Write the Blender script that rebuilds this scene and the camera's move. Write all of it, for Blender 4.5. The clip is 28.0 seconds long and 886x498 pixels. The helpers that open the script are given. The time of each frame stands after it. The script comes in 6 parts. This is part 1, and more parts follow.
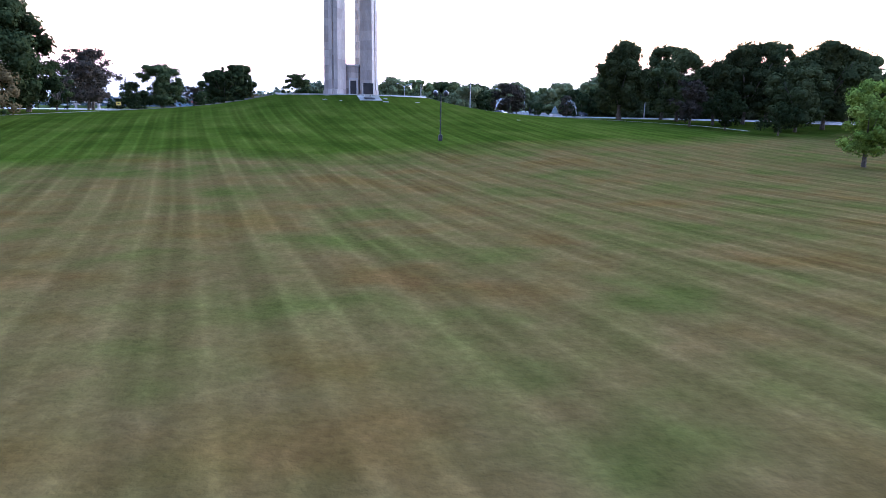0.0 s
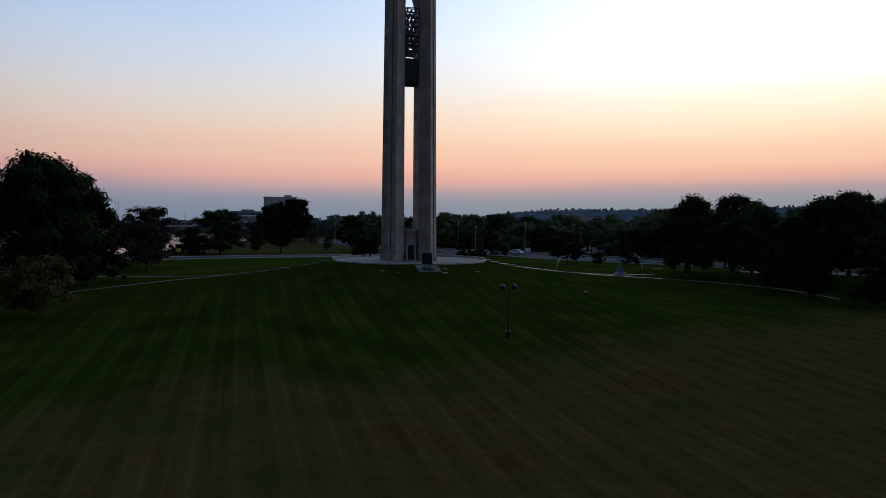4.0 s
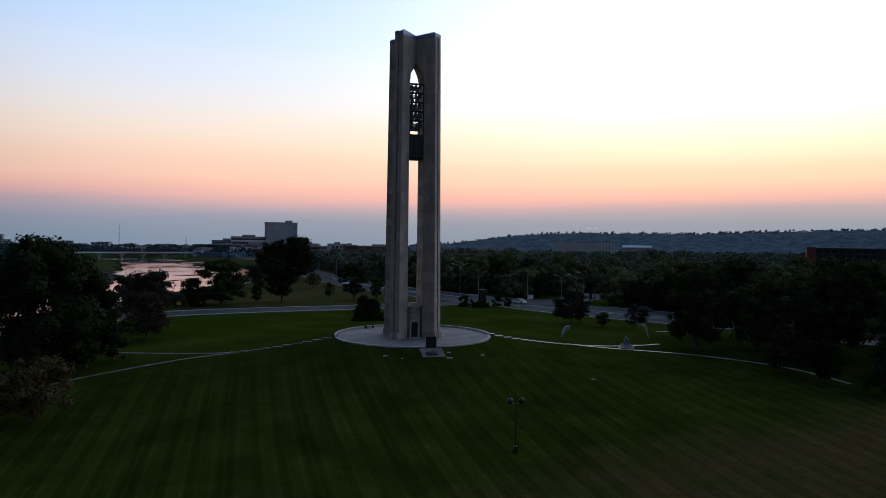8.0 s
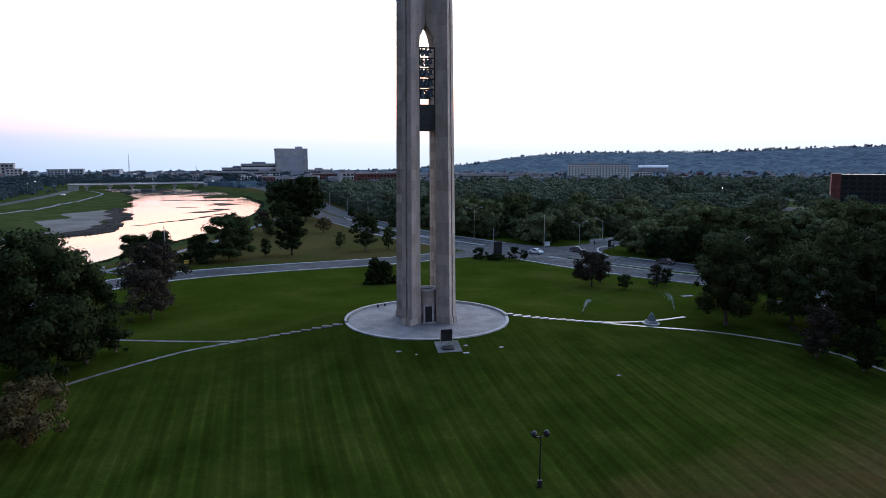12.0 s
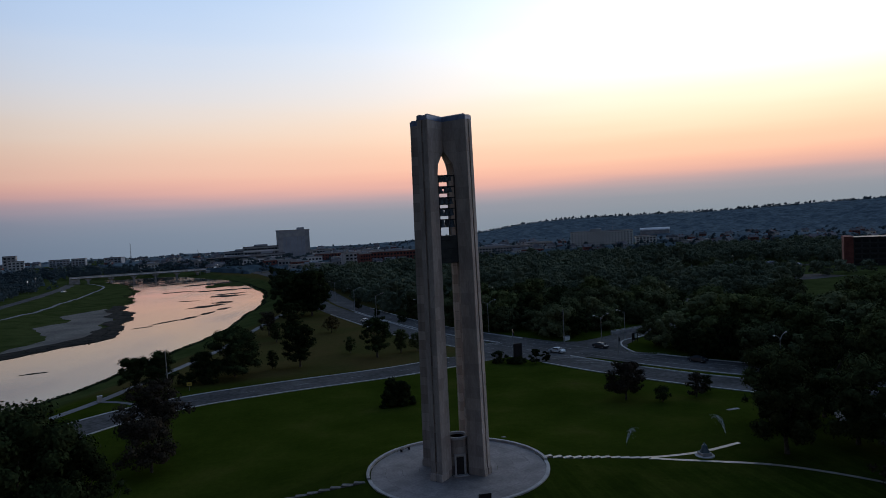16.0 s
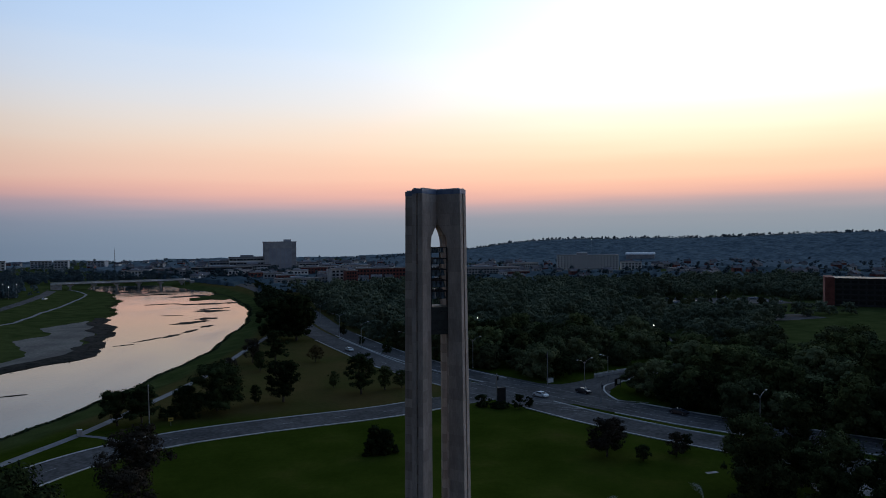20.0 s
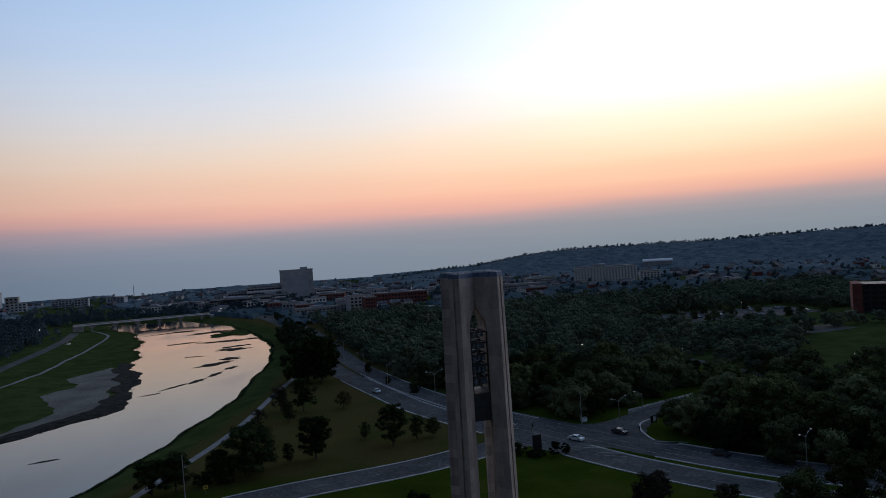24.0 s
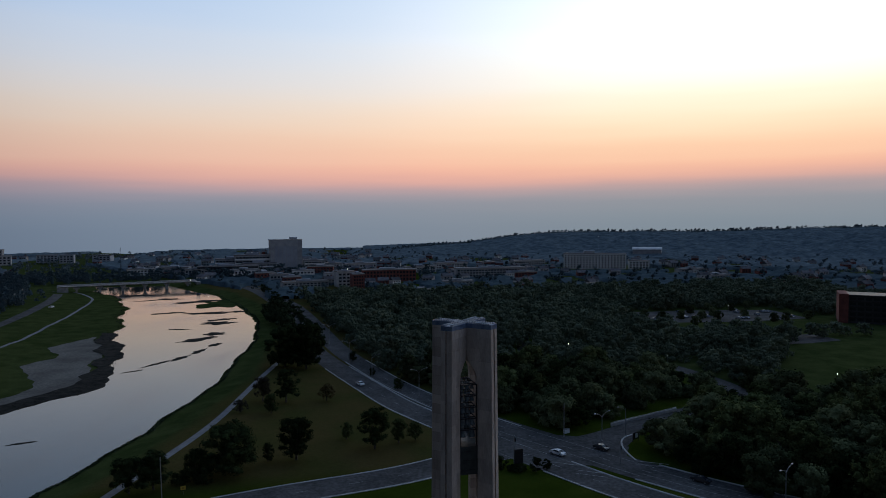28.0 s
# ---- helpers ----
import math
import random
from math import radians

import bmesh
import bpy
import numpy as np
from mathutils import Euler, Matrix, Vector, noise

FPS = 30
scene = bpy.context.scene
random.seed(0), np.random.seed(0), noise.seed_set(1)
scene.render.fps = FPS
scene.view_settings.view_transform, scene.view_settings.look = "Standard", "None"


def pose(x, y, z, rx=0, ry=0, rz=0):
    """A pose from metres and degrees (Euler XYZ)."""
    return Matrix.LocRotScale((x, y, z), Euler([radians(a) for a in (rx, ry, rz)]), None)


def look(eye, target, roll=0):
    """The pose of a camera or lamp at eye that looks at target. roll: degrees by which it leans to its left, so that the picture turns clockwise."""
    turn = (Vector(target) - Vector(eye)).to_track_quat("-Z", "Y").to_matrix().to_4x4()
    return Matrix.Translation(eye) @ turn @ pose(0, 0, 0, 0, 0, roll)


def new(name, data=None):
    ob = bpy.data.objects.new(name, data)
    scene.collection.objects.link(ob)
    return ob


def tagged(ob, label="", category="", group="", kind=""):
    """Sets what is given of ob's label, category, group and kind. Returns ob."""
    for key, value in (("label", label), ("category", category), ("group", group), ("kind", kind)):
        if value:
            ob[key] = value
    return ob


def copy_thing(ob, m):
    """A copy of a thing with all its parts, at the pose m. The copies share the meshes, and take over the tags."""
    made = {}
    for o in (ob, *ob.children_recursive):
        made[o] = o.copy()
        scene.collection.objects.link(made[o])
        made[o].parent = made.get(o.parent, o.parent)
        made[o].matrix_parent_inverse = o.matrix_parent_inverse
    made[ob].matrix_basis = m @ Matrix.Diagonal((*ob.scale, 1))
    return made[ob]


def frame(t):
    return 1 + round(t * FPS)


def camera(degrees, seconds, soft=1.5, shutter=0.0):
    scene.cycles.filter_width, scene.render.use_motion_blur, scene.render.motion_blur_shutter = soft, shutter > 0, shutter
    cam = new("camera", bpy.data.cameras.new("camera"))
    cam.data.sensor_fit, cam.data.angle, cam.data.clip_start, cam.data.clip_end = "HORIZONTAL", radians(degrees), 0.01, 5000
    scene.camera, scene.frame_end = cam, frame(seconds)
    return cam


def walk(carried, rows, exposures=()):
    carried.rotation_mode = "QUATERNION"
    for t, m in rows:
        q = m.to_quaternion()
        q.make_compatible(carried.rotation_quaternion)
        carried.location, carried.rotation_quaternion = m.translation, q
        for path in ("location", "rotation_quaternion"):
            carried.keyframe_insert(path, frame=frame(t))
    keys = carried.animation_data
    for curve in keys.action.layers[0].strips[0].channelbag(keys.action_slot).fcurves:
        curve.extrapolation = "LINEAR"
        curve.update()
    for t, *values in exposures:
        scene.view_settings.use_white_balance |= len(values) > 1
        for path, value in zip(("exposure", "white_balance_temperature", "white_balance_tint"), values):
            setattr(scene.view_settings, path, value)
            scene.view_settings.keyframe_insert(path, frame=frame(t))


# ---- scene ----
cam = camera(66.9, 28.0, 0.9)
PATH = [
    (0, (-15.098, -111.81, -1.983), (-14.572, -109.923, -2.388), 1.0),
    (1, (-15.468, -110.283, 0.83), (-15.012, -108.349, 0.596), 0.2),
    (1.5, (-14.535, -107.0, 1.168), (-14.118, -105.047, 1.069), 0.1),
    (2, (-14.212, -104.965, 1.533), (-13.822, -103.003, 1.521), 0.2),
    (2.5, (-15.779, -105.064, 2.594), (-15.374, -103.106, 2.609), 0.8),
    (3, (-15.641, -105.596, 3.59), (-15.245, -103.635, 3.588), 0.8),
    (3.5, (-15.378, -104.66, 4.693), (-14.986, -102.699, 4.654), 0.5),
    (5.5, (-14.808, -105.331, 8.926), (-14.423, -103.375, 8.76), 0.8),
    (6, (-14.835, -105.093, 9.938), (-14.448, -103.139, 9.753), 1.0),
    (6.5, (-14.857, -104.806, 11.085), (-14.471, -102.854, 10.884), 1.1),
    (7, (-14.99, -103.955, 12.353), (-14.606, -101.998, 12.199), 1.1),
    (7.5, (-15.539, -104.07, 13.64), (-15.152, -102.109, 13.567), 1.0),
    (8, (-15.516, -103.233, 14.56), (-15.128, -101.271, 14.54), 0.7),
    (8.5, (-15.521, -102.772, 15.687), (-15.133, -100.81, 15.687), 0.4),
    (9, (-15.622, -102.493, 16.632), (-15.233, -100.531, 16.621), 0.0),
    (9.5, (-15.8, -102.684, 17.948), (-15.413, -100.724, 17.864), -0.4),
    (10, (-15.247, -100.861, 18.777), (-14.869, -98.912, 18.533), -0.9),
    (10.5, (-14.492, -100.16, 19.676), (-14.127, -98.227, 19.31), -0.7),
    (11, (-14.138, -98.844, 20.726), (-13.781, -96.917, 20.328), -0.6),
    (11.5, (-14.408, -97.846, 22.39), (-14.057, -95.908, 22.04), -0.2),
    (12, (-14.472, -96.05, 23.313), (-14.123, -94.099, 23.049), -0.1),
    (12.5, (-14.565, -93.712, 24.904), (-14.216, -91.75, 24.729), 0.39),
    (13, (-14.54, -92.333, 25.466), (-14.189, -90.366, 25.382), 0.68),
    (13.5, (-14.34, -91.84, 26.483), (-13.987, -89.872, 26.452), 0.77),
    (15.5, (-15.467, -87.603, 31.16), (-15.106, -85.637, 31.119), -1.97),
    (16, (-15.749, -86.519, 32.063), (-15.398, -84.551, 31.997), -2.78),
    (16.5, (-15.38, -85.535, 33.037), (-15.038, -83.566, 32.961), -2.79),
    (17, (-15.627, -85.2, 33.924), (-15.271, -83.233, 33.851), -1.9),
    (17.5, (-15.639, -86.401, 34.946), (-15.262, -84.438, 34.863), -1.34),
    (18, (-15.881, -89.045, 35.609), (-15.495, -87.085, 35.504), -1.58),
    (18.5, (-15.928, -88.066, 36.564), (-15.548, -86.105, 36.458), -1.92),
    (19, (-15.838, -86.948, 37.618), (-15.46, -84.986, 37.527), -1.66),
    (19.5, (-15.961, -86.744, 38.602), (-15.576, -84.783, 38.53), -1.0),
    (20, (-16.329, -87.282, 39.763), (-15.937, -85.321, 39.732), -0.45),
    (20.5, (-16.988, -88.516, 40.93), (-16.599, -86.554, 40.952), -0.55),
    (21, (-17.592, -88.645, 42.153), (-17.209, -86.683, 42.199), -1.35),
    (21.5, (-18.189, -88.911, 43.213), (-17.814, -86.947, 43.269), -2.25),
    (23.5, (-18.375, -86.337, 47.684), (-18.02, -84.369, 47.708), -3.75),
    (24, (-18.584, -84.898, 49.018), (-18.23, -82.93, 49.025), -3.55),
    (24.5, (-18.053, -83.18, 49.911), (-17.695, -81.213, 49.893), -2.75),
    (25, (-17.64, -81.624, 50.576), (-17.272, -79.659, 50.517), -1.25),
    (25.5, (-17.301, -80.839, 52.198), (-16.924, -78.877, 52.091), -0.15),
    (26, (-17.199, -80.558, 53.559), (-16.821, -78.598, 53.431), -0.05),
    (26.5, (-17.47, -80.75, 54.499), (-17.094, -78.789, 54.38), -0.25),
    (27, (-17.606, -81.294, 55.716), (-17.232, -79.333, 55.609), -0.35),
    (27.5, (-17.761, -82.068, 57.394), (-17.386, -80.106, 57.298), -0.35),
    (28, (-18.424, -81.949, 58.574), (-18.044, -79.987, 58.494), -0.25),
]
EXPOSURES = [(0, 3.6, 5700, 20), (1.0, 3.75, 5600, 20), (1.5, 2.85, 5900, 15), (2.0, 1.2, 6200, 10), (2.4, 0.0, 6300, 10), (3.0, -0.25, 6350, 10), (5.5, 0.2, 6150, 8), (7.0, 0.25, 6150, 8),
 (8.0, 0.2, 6450, 10), (9.5, 0.25, 6550, 10), (10.0, 0.3, 6750, 12), (10.5, 1.4, 6500, 11), (11.5, 1.75, 6500, 12), (12.2, 1.65, 6600, 13), (12.6, 1.05, 6700, 13), (13.0, -0.1, 6900, 13),
 (13.5, -0.15, 6700, 12), (16.0, 0.0, 6500, 10), (18.0, 0.05, 6350, 8), (21.0, 0.05, 6350, 8), (24.0, -0.05, 6550, 10), (28.0, -0.1, 6500, 9)]

walk(cam, [(t, look(eye, target, roll)) for t, eye, target, roll in PATH], EXPOSURES)

# ---- sky and light: before sunrise, glow to the north-east ----
GLOW = radians(42)   # azimuth of the coming sun, clockwise from +y
world = bpy.data.worlds.new("dawn_sky")
scene.world = world
world.use_nodes = True
wn, wl = world.node_tree.nodes, world.node_tree.links
wn.clear()


def ramp(nodes, stops, interpolation="LINEAR"):
    r = nodes.new("ShaderNodeValToRGB")
    r.color_ramp.interpolation = interpolation
    while len(r.color_ramp.elements) < len(stops):
        r.color_ramp.elements.new(0.5)
    for e, (p, c) in zip(r.color_ramp.elements, stops):
        e.position, e.color = p, (*c, 1.0) if len(c) == 3 else c
    return r


def sky():
    tc = wn.new("ShaderNodeTexCoord")
    nz = wn.new("ShaderNodeVectorMath"); nz.operation = "NORMALIZE"
    wl.new(tc.outputs["Generated"], nz.inputs[0])
    sep = wn.new("ShaderNodeSeparateXYZ"); wl.new(nz.outputs[0], sep.inputs[0])
    # a slow unevenness of the haze
    no = wn.new("ShaderNodeTexNoise"); no.inputs["Scale"].default_value = 2.2; no.inputs["Detail"].default_value = 3
    mp = wn.new("ShaderNodeMapping"); mp.inputs["Scale"].default_value = (1, 1, 14)
    wl.new(nz.outputs[0], mp.inputs["Vector"]); wl.new(mp.outputs[0], no.inputs["Vector"])
    nm = wn.new("ShaderNodeMath"); nm.operation = "MULTIPLY_ADD"; nm.inputs[1].default_value = 0.022; nm.inputs[2].default_value = -0.011
    wl.new(no.outputs["Fac"], nm.inputs[0])
    ad = wn.new("ShaderNodeMath"); ad.operation = "ADD"
    wl.new(sep.outputs["Z"], ad.inputs[0]); wl.new(nm.outputs[0], ad.inputs[1])
    el = wn.new("ShaderNodeMapRange"); el.inputs["From Min"].default_value = -0.1; el.inputs["From Max"].default_value = 0.9
    wl.new(ad.outputs[0], el.inputs["Value"])

    def at(deg):
        return min(1, max(0, math.sin(radians(deg)) + 0.1))
    col = ramp(wn, [(at(-6), (0.18, 0.225, 0.30)), (at(-0.5), (0.235, 0.29, 0.36)), (at(1.6), (0.285, 0.315, 0.375)), (at(2.7), (0.46, 0.375, 0.41)),
                    (at(3.7), (0.88, 0.46, 0.39)), (at(5.0), (1.02, 0.58, 0.42)), (at(8), (1.0, 0.76, 0.57)),
                    (at(11), (0.88, 0.83, 0.80)), (at(16), (0.64, 0.78, 0.97)), (at(26), (0.38, 0.59, 0.92)), (at(60), (0.16, 0.26, 0.48))], "B_SPLINE")
    wl.new(el.outputs[0], col.inputs[0])
    # brightness by azimuth
    dot = wn.new("ShaderNodeVectorMath"); dot.operation = "DOT_PRODUCT"
    dot.inputs[1].default_value = (math.sin(GLOW) * 0.985, math.cos(GLOW) * 0.985, 0.17)
    wl.new(nz.outputs[0], dot.inputs[0])
    az = wn.new("ShaderNodeMapRange"); az.inputs["From Min"].default_value = -1; az.inputs["From Max"].default_value = 1
    wl.new(dot.outputs["Value"], az.inputs["Value"])
    amp = ramp(wn, [(0.0, (0.08, 0.10, 0.13)), (0.45, (0.18, 0.20, 0.24)), (0.65, (0.55, 0.60, 0.68)), (0.76, (0.82, 0.87, 0.94)), (0.88, (0.95, 0.96, 0.97)),
                    (0.95, (1.03, 0.99, 0.96)), (1.0, (1.10, 1.01, 0.95))], "B_SPLINE")
    wl.new(az.outputs[0], amp.inputs[0])
    mul = wn.new("ShaderNodeMix"); mul.data_type = "RGBA"; mul.blend_type = "MULTIPLY"; mul.inputs["Factor"].default_value = 1
    wl.new(col.outputs[0], mul.inputs["A"]); wl.new(amp.outputs[0], mul.inputs["B"])
    # the pale core of the glow above the haze
    core = ramp(wn, [(0.82, (0, 0, 0)), (0.90, (0.09, 0.09, 0.08)), (0.955, (0.34, 0.32, 0.28)), (1.0, (0.75, 0.70, 0.58))], "B_SPLINE")
    wl.new(az.outputs[0], core.inputs[0])
    up = ramp(wn, [(at(3), (0, 0, 0)), (at(6), (0.12, 0.09, 0.03)), (at(9.5), (0.44, 0.39, 0.27)), (at(15), (1, 1, 1)), (at(30), (1, 1, 1))])
    wl.new(el.outputs[0], up.inputs[0])
    cm = wn.new("ShaderNodeMix"); cm.data_type = "RGBA"; cm.blend_type = "MULTIPLY"; cm.inputs["Factor"].default_value = 1
    wl.new(core.outputs[0], cm.inputs["A"]); wl.new(up.outputs[0], cm.inputs["B"])
    add = wn.new("ShaderNodeMix"); add.data_type = "RGBA"; add.blend_type = "ADD"; add.inputs["Factor"].default_value = 1
    wl.new(mul.outputs["Result"], add.inputs["A"]); wl.new(cm.outputs["Result"], add.inputs["B"])
    bg = wn.new("ShaderNodeBackground"); bg.inputs["Strength"].default_value = 1.0
    out = wn.new("ShaderNodeOutputWorld")
    wl.new(add.outputs["Result"], bg.inputs["Color"]); wl.new(bg.outputs[0], out.inputs[0])


sky()


# ---- materials ----
def material(name, stops, scale=1.0, rough=0.85, metal=0.0, bump=0.0, detail=6.0, fine=None, spec=0.3, per_object=0.0, island=0.0, distort=0.0, stretch=None):
    """stops: base colours along a noise of that scale (1/m); fine: scale and strength of a second, finer mottle."""
    m = bpy.data.materials.new(name)
    m.use_nodes = True
    n, l = m.node_tree.nodes, m.node_tree.links
    b = n["Principled BSDF"]
    b.inputs["Roughness"].default_value, b.inputs["Metallic"].default_value = rough, metal
    b.inputs["Specular IOR Level"].default_value = spec
    tc = n.new("ShaderNodeNewGeometry")
    vec = tc.outputs["Position"]
    if stretch:
        mp = n.new("ShaderNodeMapping"); mp.inputs["Scale"].default_value = stretch
        l.new(vec, mp.inputs["Vector"]); vec = mp.outputs[0]
    no = n.new("ShaderNodeTexNoise")
    no.inputs["Scale"].default_value, no.inputs["Detail"].default_value, no.inputs["Distortion"].default_value = scale, detail, distort
    l.new(vec, no.inputs["Vector"])
    r = ramp(n, stops)
    l.new(no.outputs["Fac"], r.inputs[0])
    colour = r.outputs[0]
    if fine:
        nf = n.new("ShaderNodeTexNoise"); nf.inputs["Scale"].default_value = fine[0]; nf.inputs["Detail"].default_value = 4
        l.new(vec, nf.inputs["Vector"])
        rf = ramp(n, [(0.3, (1 - fine[1],) * 3), (0.7, (1 + fine[1],) * 3)])
        l.new(nf.outputs["Fac"], rf.inputs[0])
        mx = n.new("ShaderNodeMix"); mx.data_type = "RGBA"; mx.blend_type = "MULTIPLY"; mx.inputs["Factor"].default_value = 1
        l.new(colour, mx.inputs["A"]); l.new(rf.outputs[0], mx.inputs["B"]); colour = mx.outputs["Result"]
    for amount, source in ((per_object, "o"), (island, "i")):
        if amount:
            src = n.new("ShaderNodeObjectInfo").outputs["Random"] if source == "o" else tc.outputs["Random Per Island"]
            rr = ramp(n, [(0, (1 - amount,) * 3), (1, (1 + amount,) * 3)])
            l.new(src, rr.inputs[0])
            mx = n.new("ShaderNodeMix"); mx.data_type = "RGBA"; mx.blend_type = "MULTIPLY"; mx.inputs["Factor"].default_value = 1
            l.new(colour, mx.inputs["A"]); l.new(rr.outputs[0], mx.inputs["B"]); colour = mx.outputs["Result"]
    l.new(colour, b.inputs["Base Color"])
    if bump:
        bp = n.new("ShaderNodeBump"); bp.inputs["Strength"].default_value = bump; bp.inputs["Distance"].default_value = 0.02
        nb = n.new("ShaderNodeTexNoise"); nb.inputs["Scale"].default_value = (fine[0] if fine else scale * 6); nb.inputs["Detail"].default_value = 5
        l.new(vec, nb.inputs["Vector"]); l.new(nb.outputs["Fac"], bp.inputs["Height"]); l.new(bp.outputs[0], b.inputs["Normal"])
    return m


def two(a, b, lo=0.35, hi=0.65):
    return [(lo, a), (hi, b)]


def plain(name, c, rough=0.6, metal=0.0, emit=None, strength=1.0):
    m = bpy.data.materials.new(name)
    m.use_nodes = True
    b = m.node_tree.nodes["Principled BSDF"]
    b.inputs["Base Color"].default_value, b.inputs["Roughness"].default_value, b.inputs["Metallic"].default_value = (*c, 1), rough, metal
    if emit:
        b.inputs["Emission Color"].default_value, b.inputs["Emission Strength"].default_value = (*emit, 1), strength
    return m


def grass_material():
    m = bpy.data.materials.new("mown_grass")
    m.use_nodes = True
    n, l = m.node_tree.nodes, m.node_tree.links
    b = n["Principled BSDF"]
    b.inputs["Roughness"].default_value, b.inputs["Specular IOR Level"].default_value = 1.0, 0.0
    geo = n.new("ShaderNodeNewGeometry")
    sep = n.new("ShaderNodeSeparateXYZ"); l.new(geo.outputs["Position"], sep.inputs[0])

    def noise_at(scale, detail=5, vec=None):
        t = n.new("ShaderNodeTexNoise"); t.inputs["Scale"].default_value = scale; t.inputs["Detail"].default_value = detail
        l.new(vec or geo.outputs["Position"], t.inputs["Vector"]); return t.outputs["Fac"]

    def math_(op, a, c=None, d=None):
        t = n.new("ShaderNodeMath"); t.operation = op
        for i, v in enumerate((a, c, d)):
            if v is None:
                continue
            if isinstance(v, (int, float)):
                t.inputs[i].default_value = v
            else:
                l.new(v, t.inputs[i])
        return t.outputs[0]

    def mix(f, a, c, mode="MIX"):
        t = n.new("ShaderNodeMix"); t.data_type = "RGBA"; t.blend_type = mode
        for sock, v in (("Factor", f), ("A", a), ("B", c)):
            if isinstance(v, (int, float)):
                t.inputs[sock].default_value = v
            elif isinstance(v, tuple):
                t.inputs[sock].default_value = (*v, 1)
            else:
                l.new(v, t.inputs[sock])
        return t.outputs["Result"]
    r1 = ramp(n, [(0.3, (0.0175, 0.0275, 0.0035)), (0.5, (0.026, 0.038, 0.005)), (0.72, (0.040, 0.049, 0.008))])
    l.new(noise_at(0.16, 6), r1.inputs[0])
    green = r1.outputs[0]
    rb = ramp(n, [(0.3, (0.074, 0.040, 0.014)), (0.46, (0.078, 0.050, 0.019)), (0.62, (0.056, 0.047, 0.014)), (0.80, (0.034, 0.042, 0.008))])
    l.new(noise_at(0.22, 8), rb.inputs[0])
    # dry turf low on the slope, in ragged patches
    down = math_("SUBTRACT", math_("MULTIPLY", math_("SUBTRACT", sep.outputs["X"], 8.0), 0.28), sep.outputs["Y"])
    patch = math_("ADD", math_("MULTIPLY", noise_at(0.05, 5), 26.0), math_("MULTIPLY", noise_at(0.35, 5), 7.0))
    dry = math_("DIVIDE", math_("ADD", math_("SUBTRACT", down, 43.0), math_("SUBTRACT", patch, 16.0)), 10.0)
    clampd = n.new("ShaderNodeClamp"); l.new(dry, clampd.inputs[0])
    front = n.new("ShaderNodeMapRange"); front.inputs["From Min"].default_value = 4; front.inputs["From Max"].default_value = -22
    l.new(sep.outputs["Y"], front.inputs["Value"])
    col = mix(math_("MULTIPLY", math_("MULTIPLY", clampd.outputs[0], front.outputs[0]), math_("MULTIPLY_ADD", noise_at(0.6, 6), 0.55, 0.52)), green, rb.outputs[0])
    rback = ramp(n, [(0.3, (0.026, 0.040, 0.004)), (0.55, (0.039, 0.055, 0.007)), (0.70, (0.060, 0.066, 0.012)), (0.80, (0.080, 0.060, 0.022))])
    l.new(noise_at(0.09, 6), rback.inputs[0])
    back = n.new("ShaderNodeMapRange"); back.inputs["From Min"].default_value = -4; back.inputs["From Max"].default_value = 14
    l.new(sep.outputs["Y"], back.inputs["Value"])
    col = mix(math_("MULTIPLY", back.outputs[0], 0.8), col, rback.outputs[0])
    # meadow between the drive and the river, drier
    meadow = n.new("ShaderNodeMapRange"); meadow.inputs["From Min"].default_value = 76; meadow.inputs["From Max"].default_value = 86
    l.new(sep.outputs["Y"], meadow.inputs["Value"])
    rm = ramp(n, [(0.35, (0.084, 0.062, 0.024)), (0.65, (0.058, 0.056, 0.018))])
    l.new(noise_at(0.06, 6), rm.inputs[0])
    west = n.new("ShaderNodeMapRange"); west.inputs["From Min"].default_value = 30; west.inputs["From Max"].default_value = 18
    l.new(sep.outputs["X"], west.inputs["Value"])
    col = mix(math_("MULTIPLY", meadow.outputs[0], math_("MULTIPLY", west.outputs[0], 0.9)), col, rm.outputs[0])
    # lusher grass on the river banks, the far bank and the playing field
    lush = ramp(n, [(0.35, (0.036, 0.050, 0.015)), (0.65, (0.060, 0.072, 0.024))])
    l.new(noise_at(0.12, 6), lush.inputs[0])
    low = n.new("ShaderNodeMapRange"); low.inputs["From Min"].default_value = -3.35; low.inputs["From Max"].default_value = -4.2
    l.new(sep.outputs["Z"], low.inputs["Value"])
    north = n.new("ShaderNodeMapRange"); north.inputs["From Min"].default_value = 60; north.inputs["From Max"].default_value = 80
    l.new(sep.outputs["Y"], north.inputs["Value"])
    wide = n.new("ShaderNodeMapRange"); wide.inputs["From Min"].default_value = 118; wide.inputs["From Max"].default_value = 132
    l.new(math_("ABSOLUTE", sep.outputs["X"]), wide.inputs["Value"])
    col = mix(math_("MULTIPLY", north.outputs[0], math_("MAXIMUM", low.outputs[0], wide.outputs[0])), col, lush.outputs[0])
    # mower passes, a few degrees off the tower's axis, with overlaps of uneven width
    across = math_("ADD", math_("MULTIPLY", sep.outputs["X"], 0.996), math_("MULTIPLY", sep.outputs["Y"], 0.09))
    wob = math_("MULTIPLY", noise_at(0.02, 2), 2.0)
    ph = math_("ADD", across, wob)
    s1 = math_("MAXIMUM", -0.8, math_("MINIMUM", 0.8, math_("MULTIPLY", math_("SINE", math_("MULTIPLY", ph, 2.55)), 1.6)))
    s2 = math_("SINE", math_("MULTIPLY", ph, 0.83))
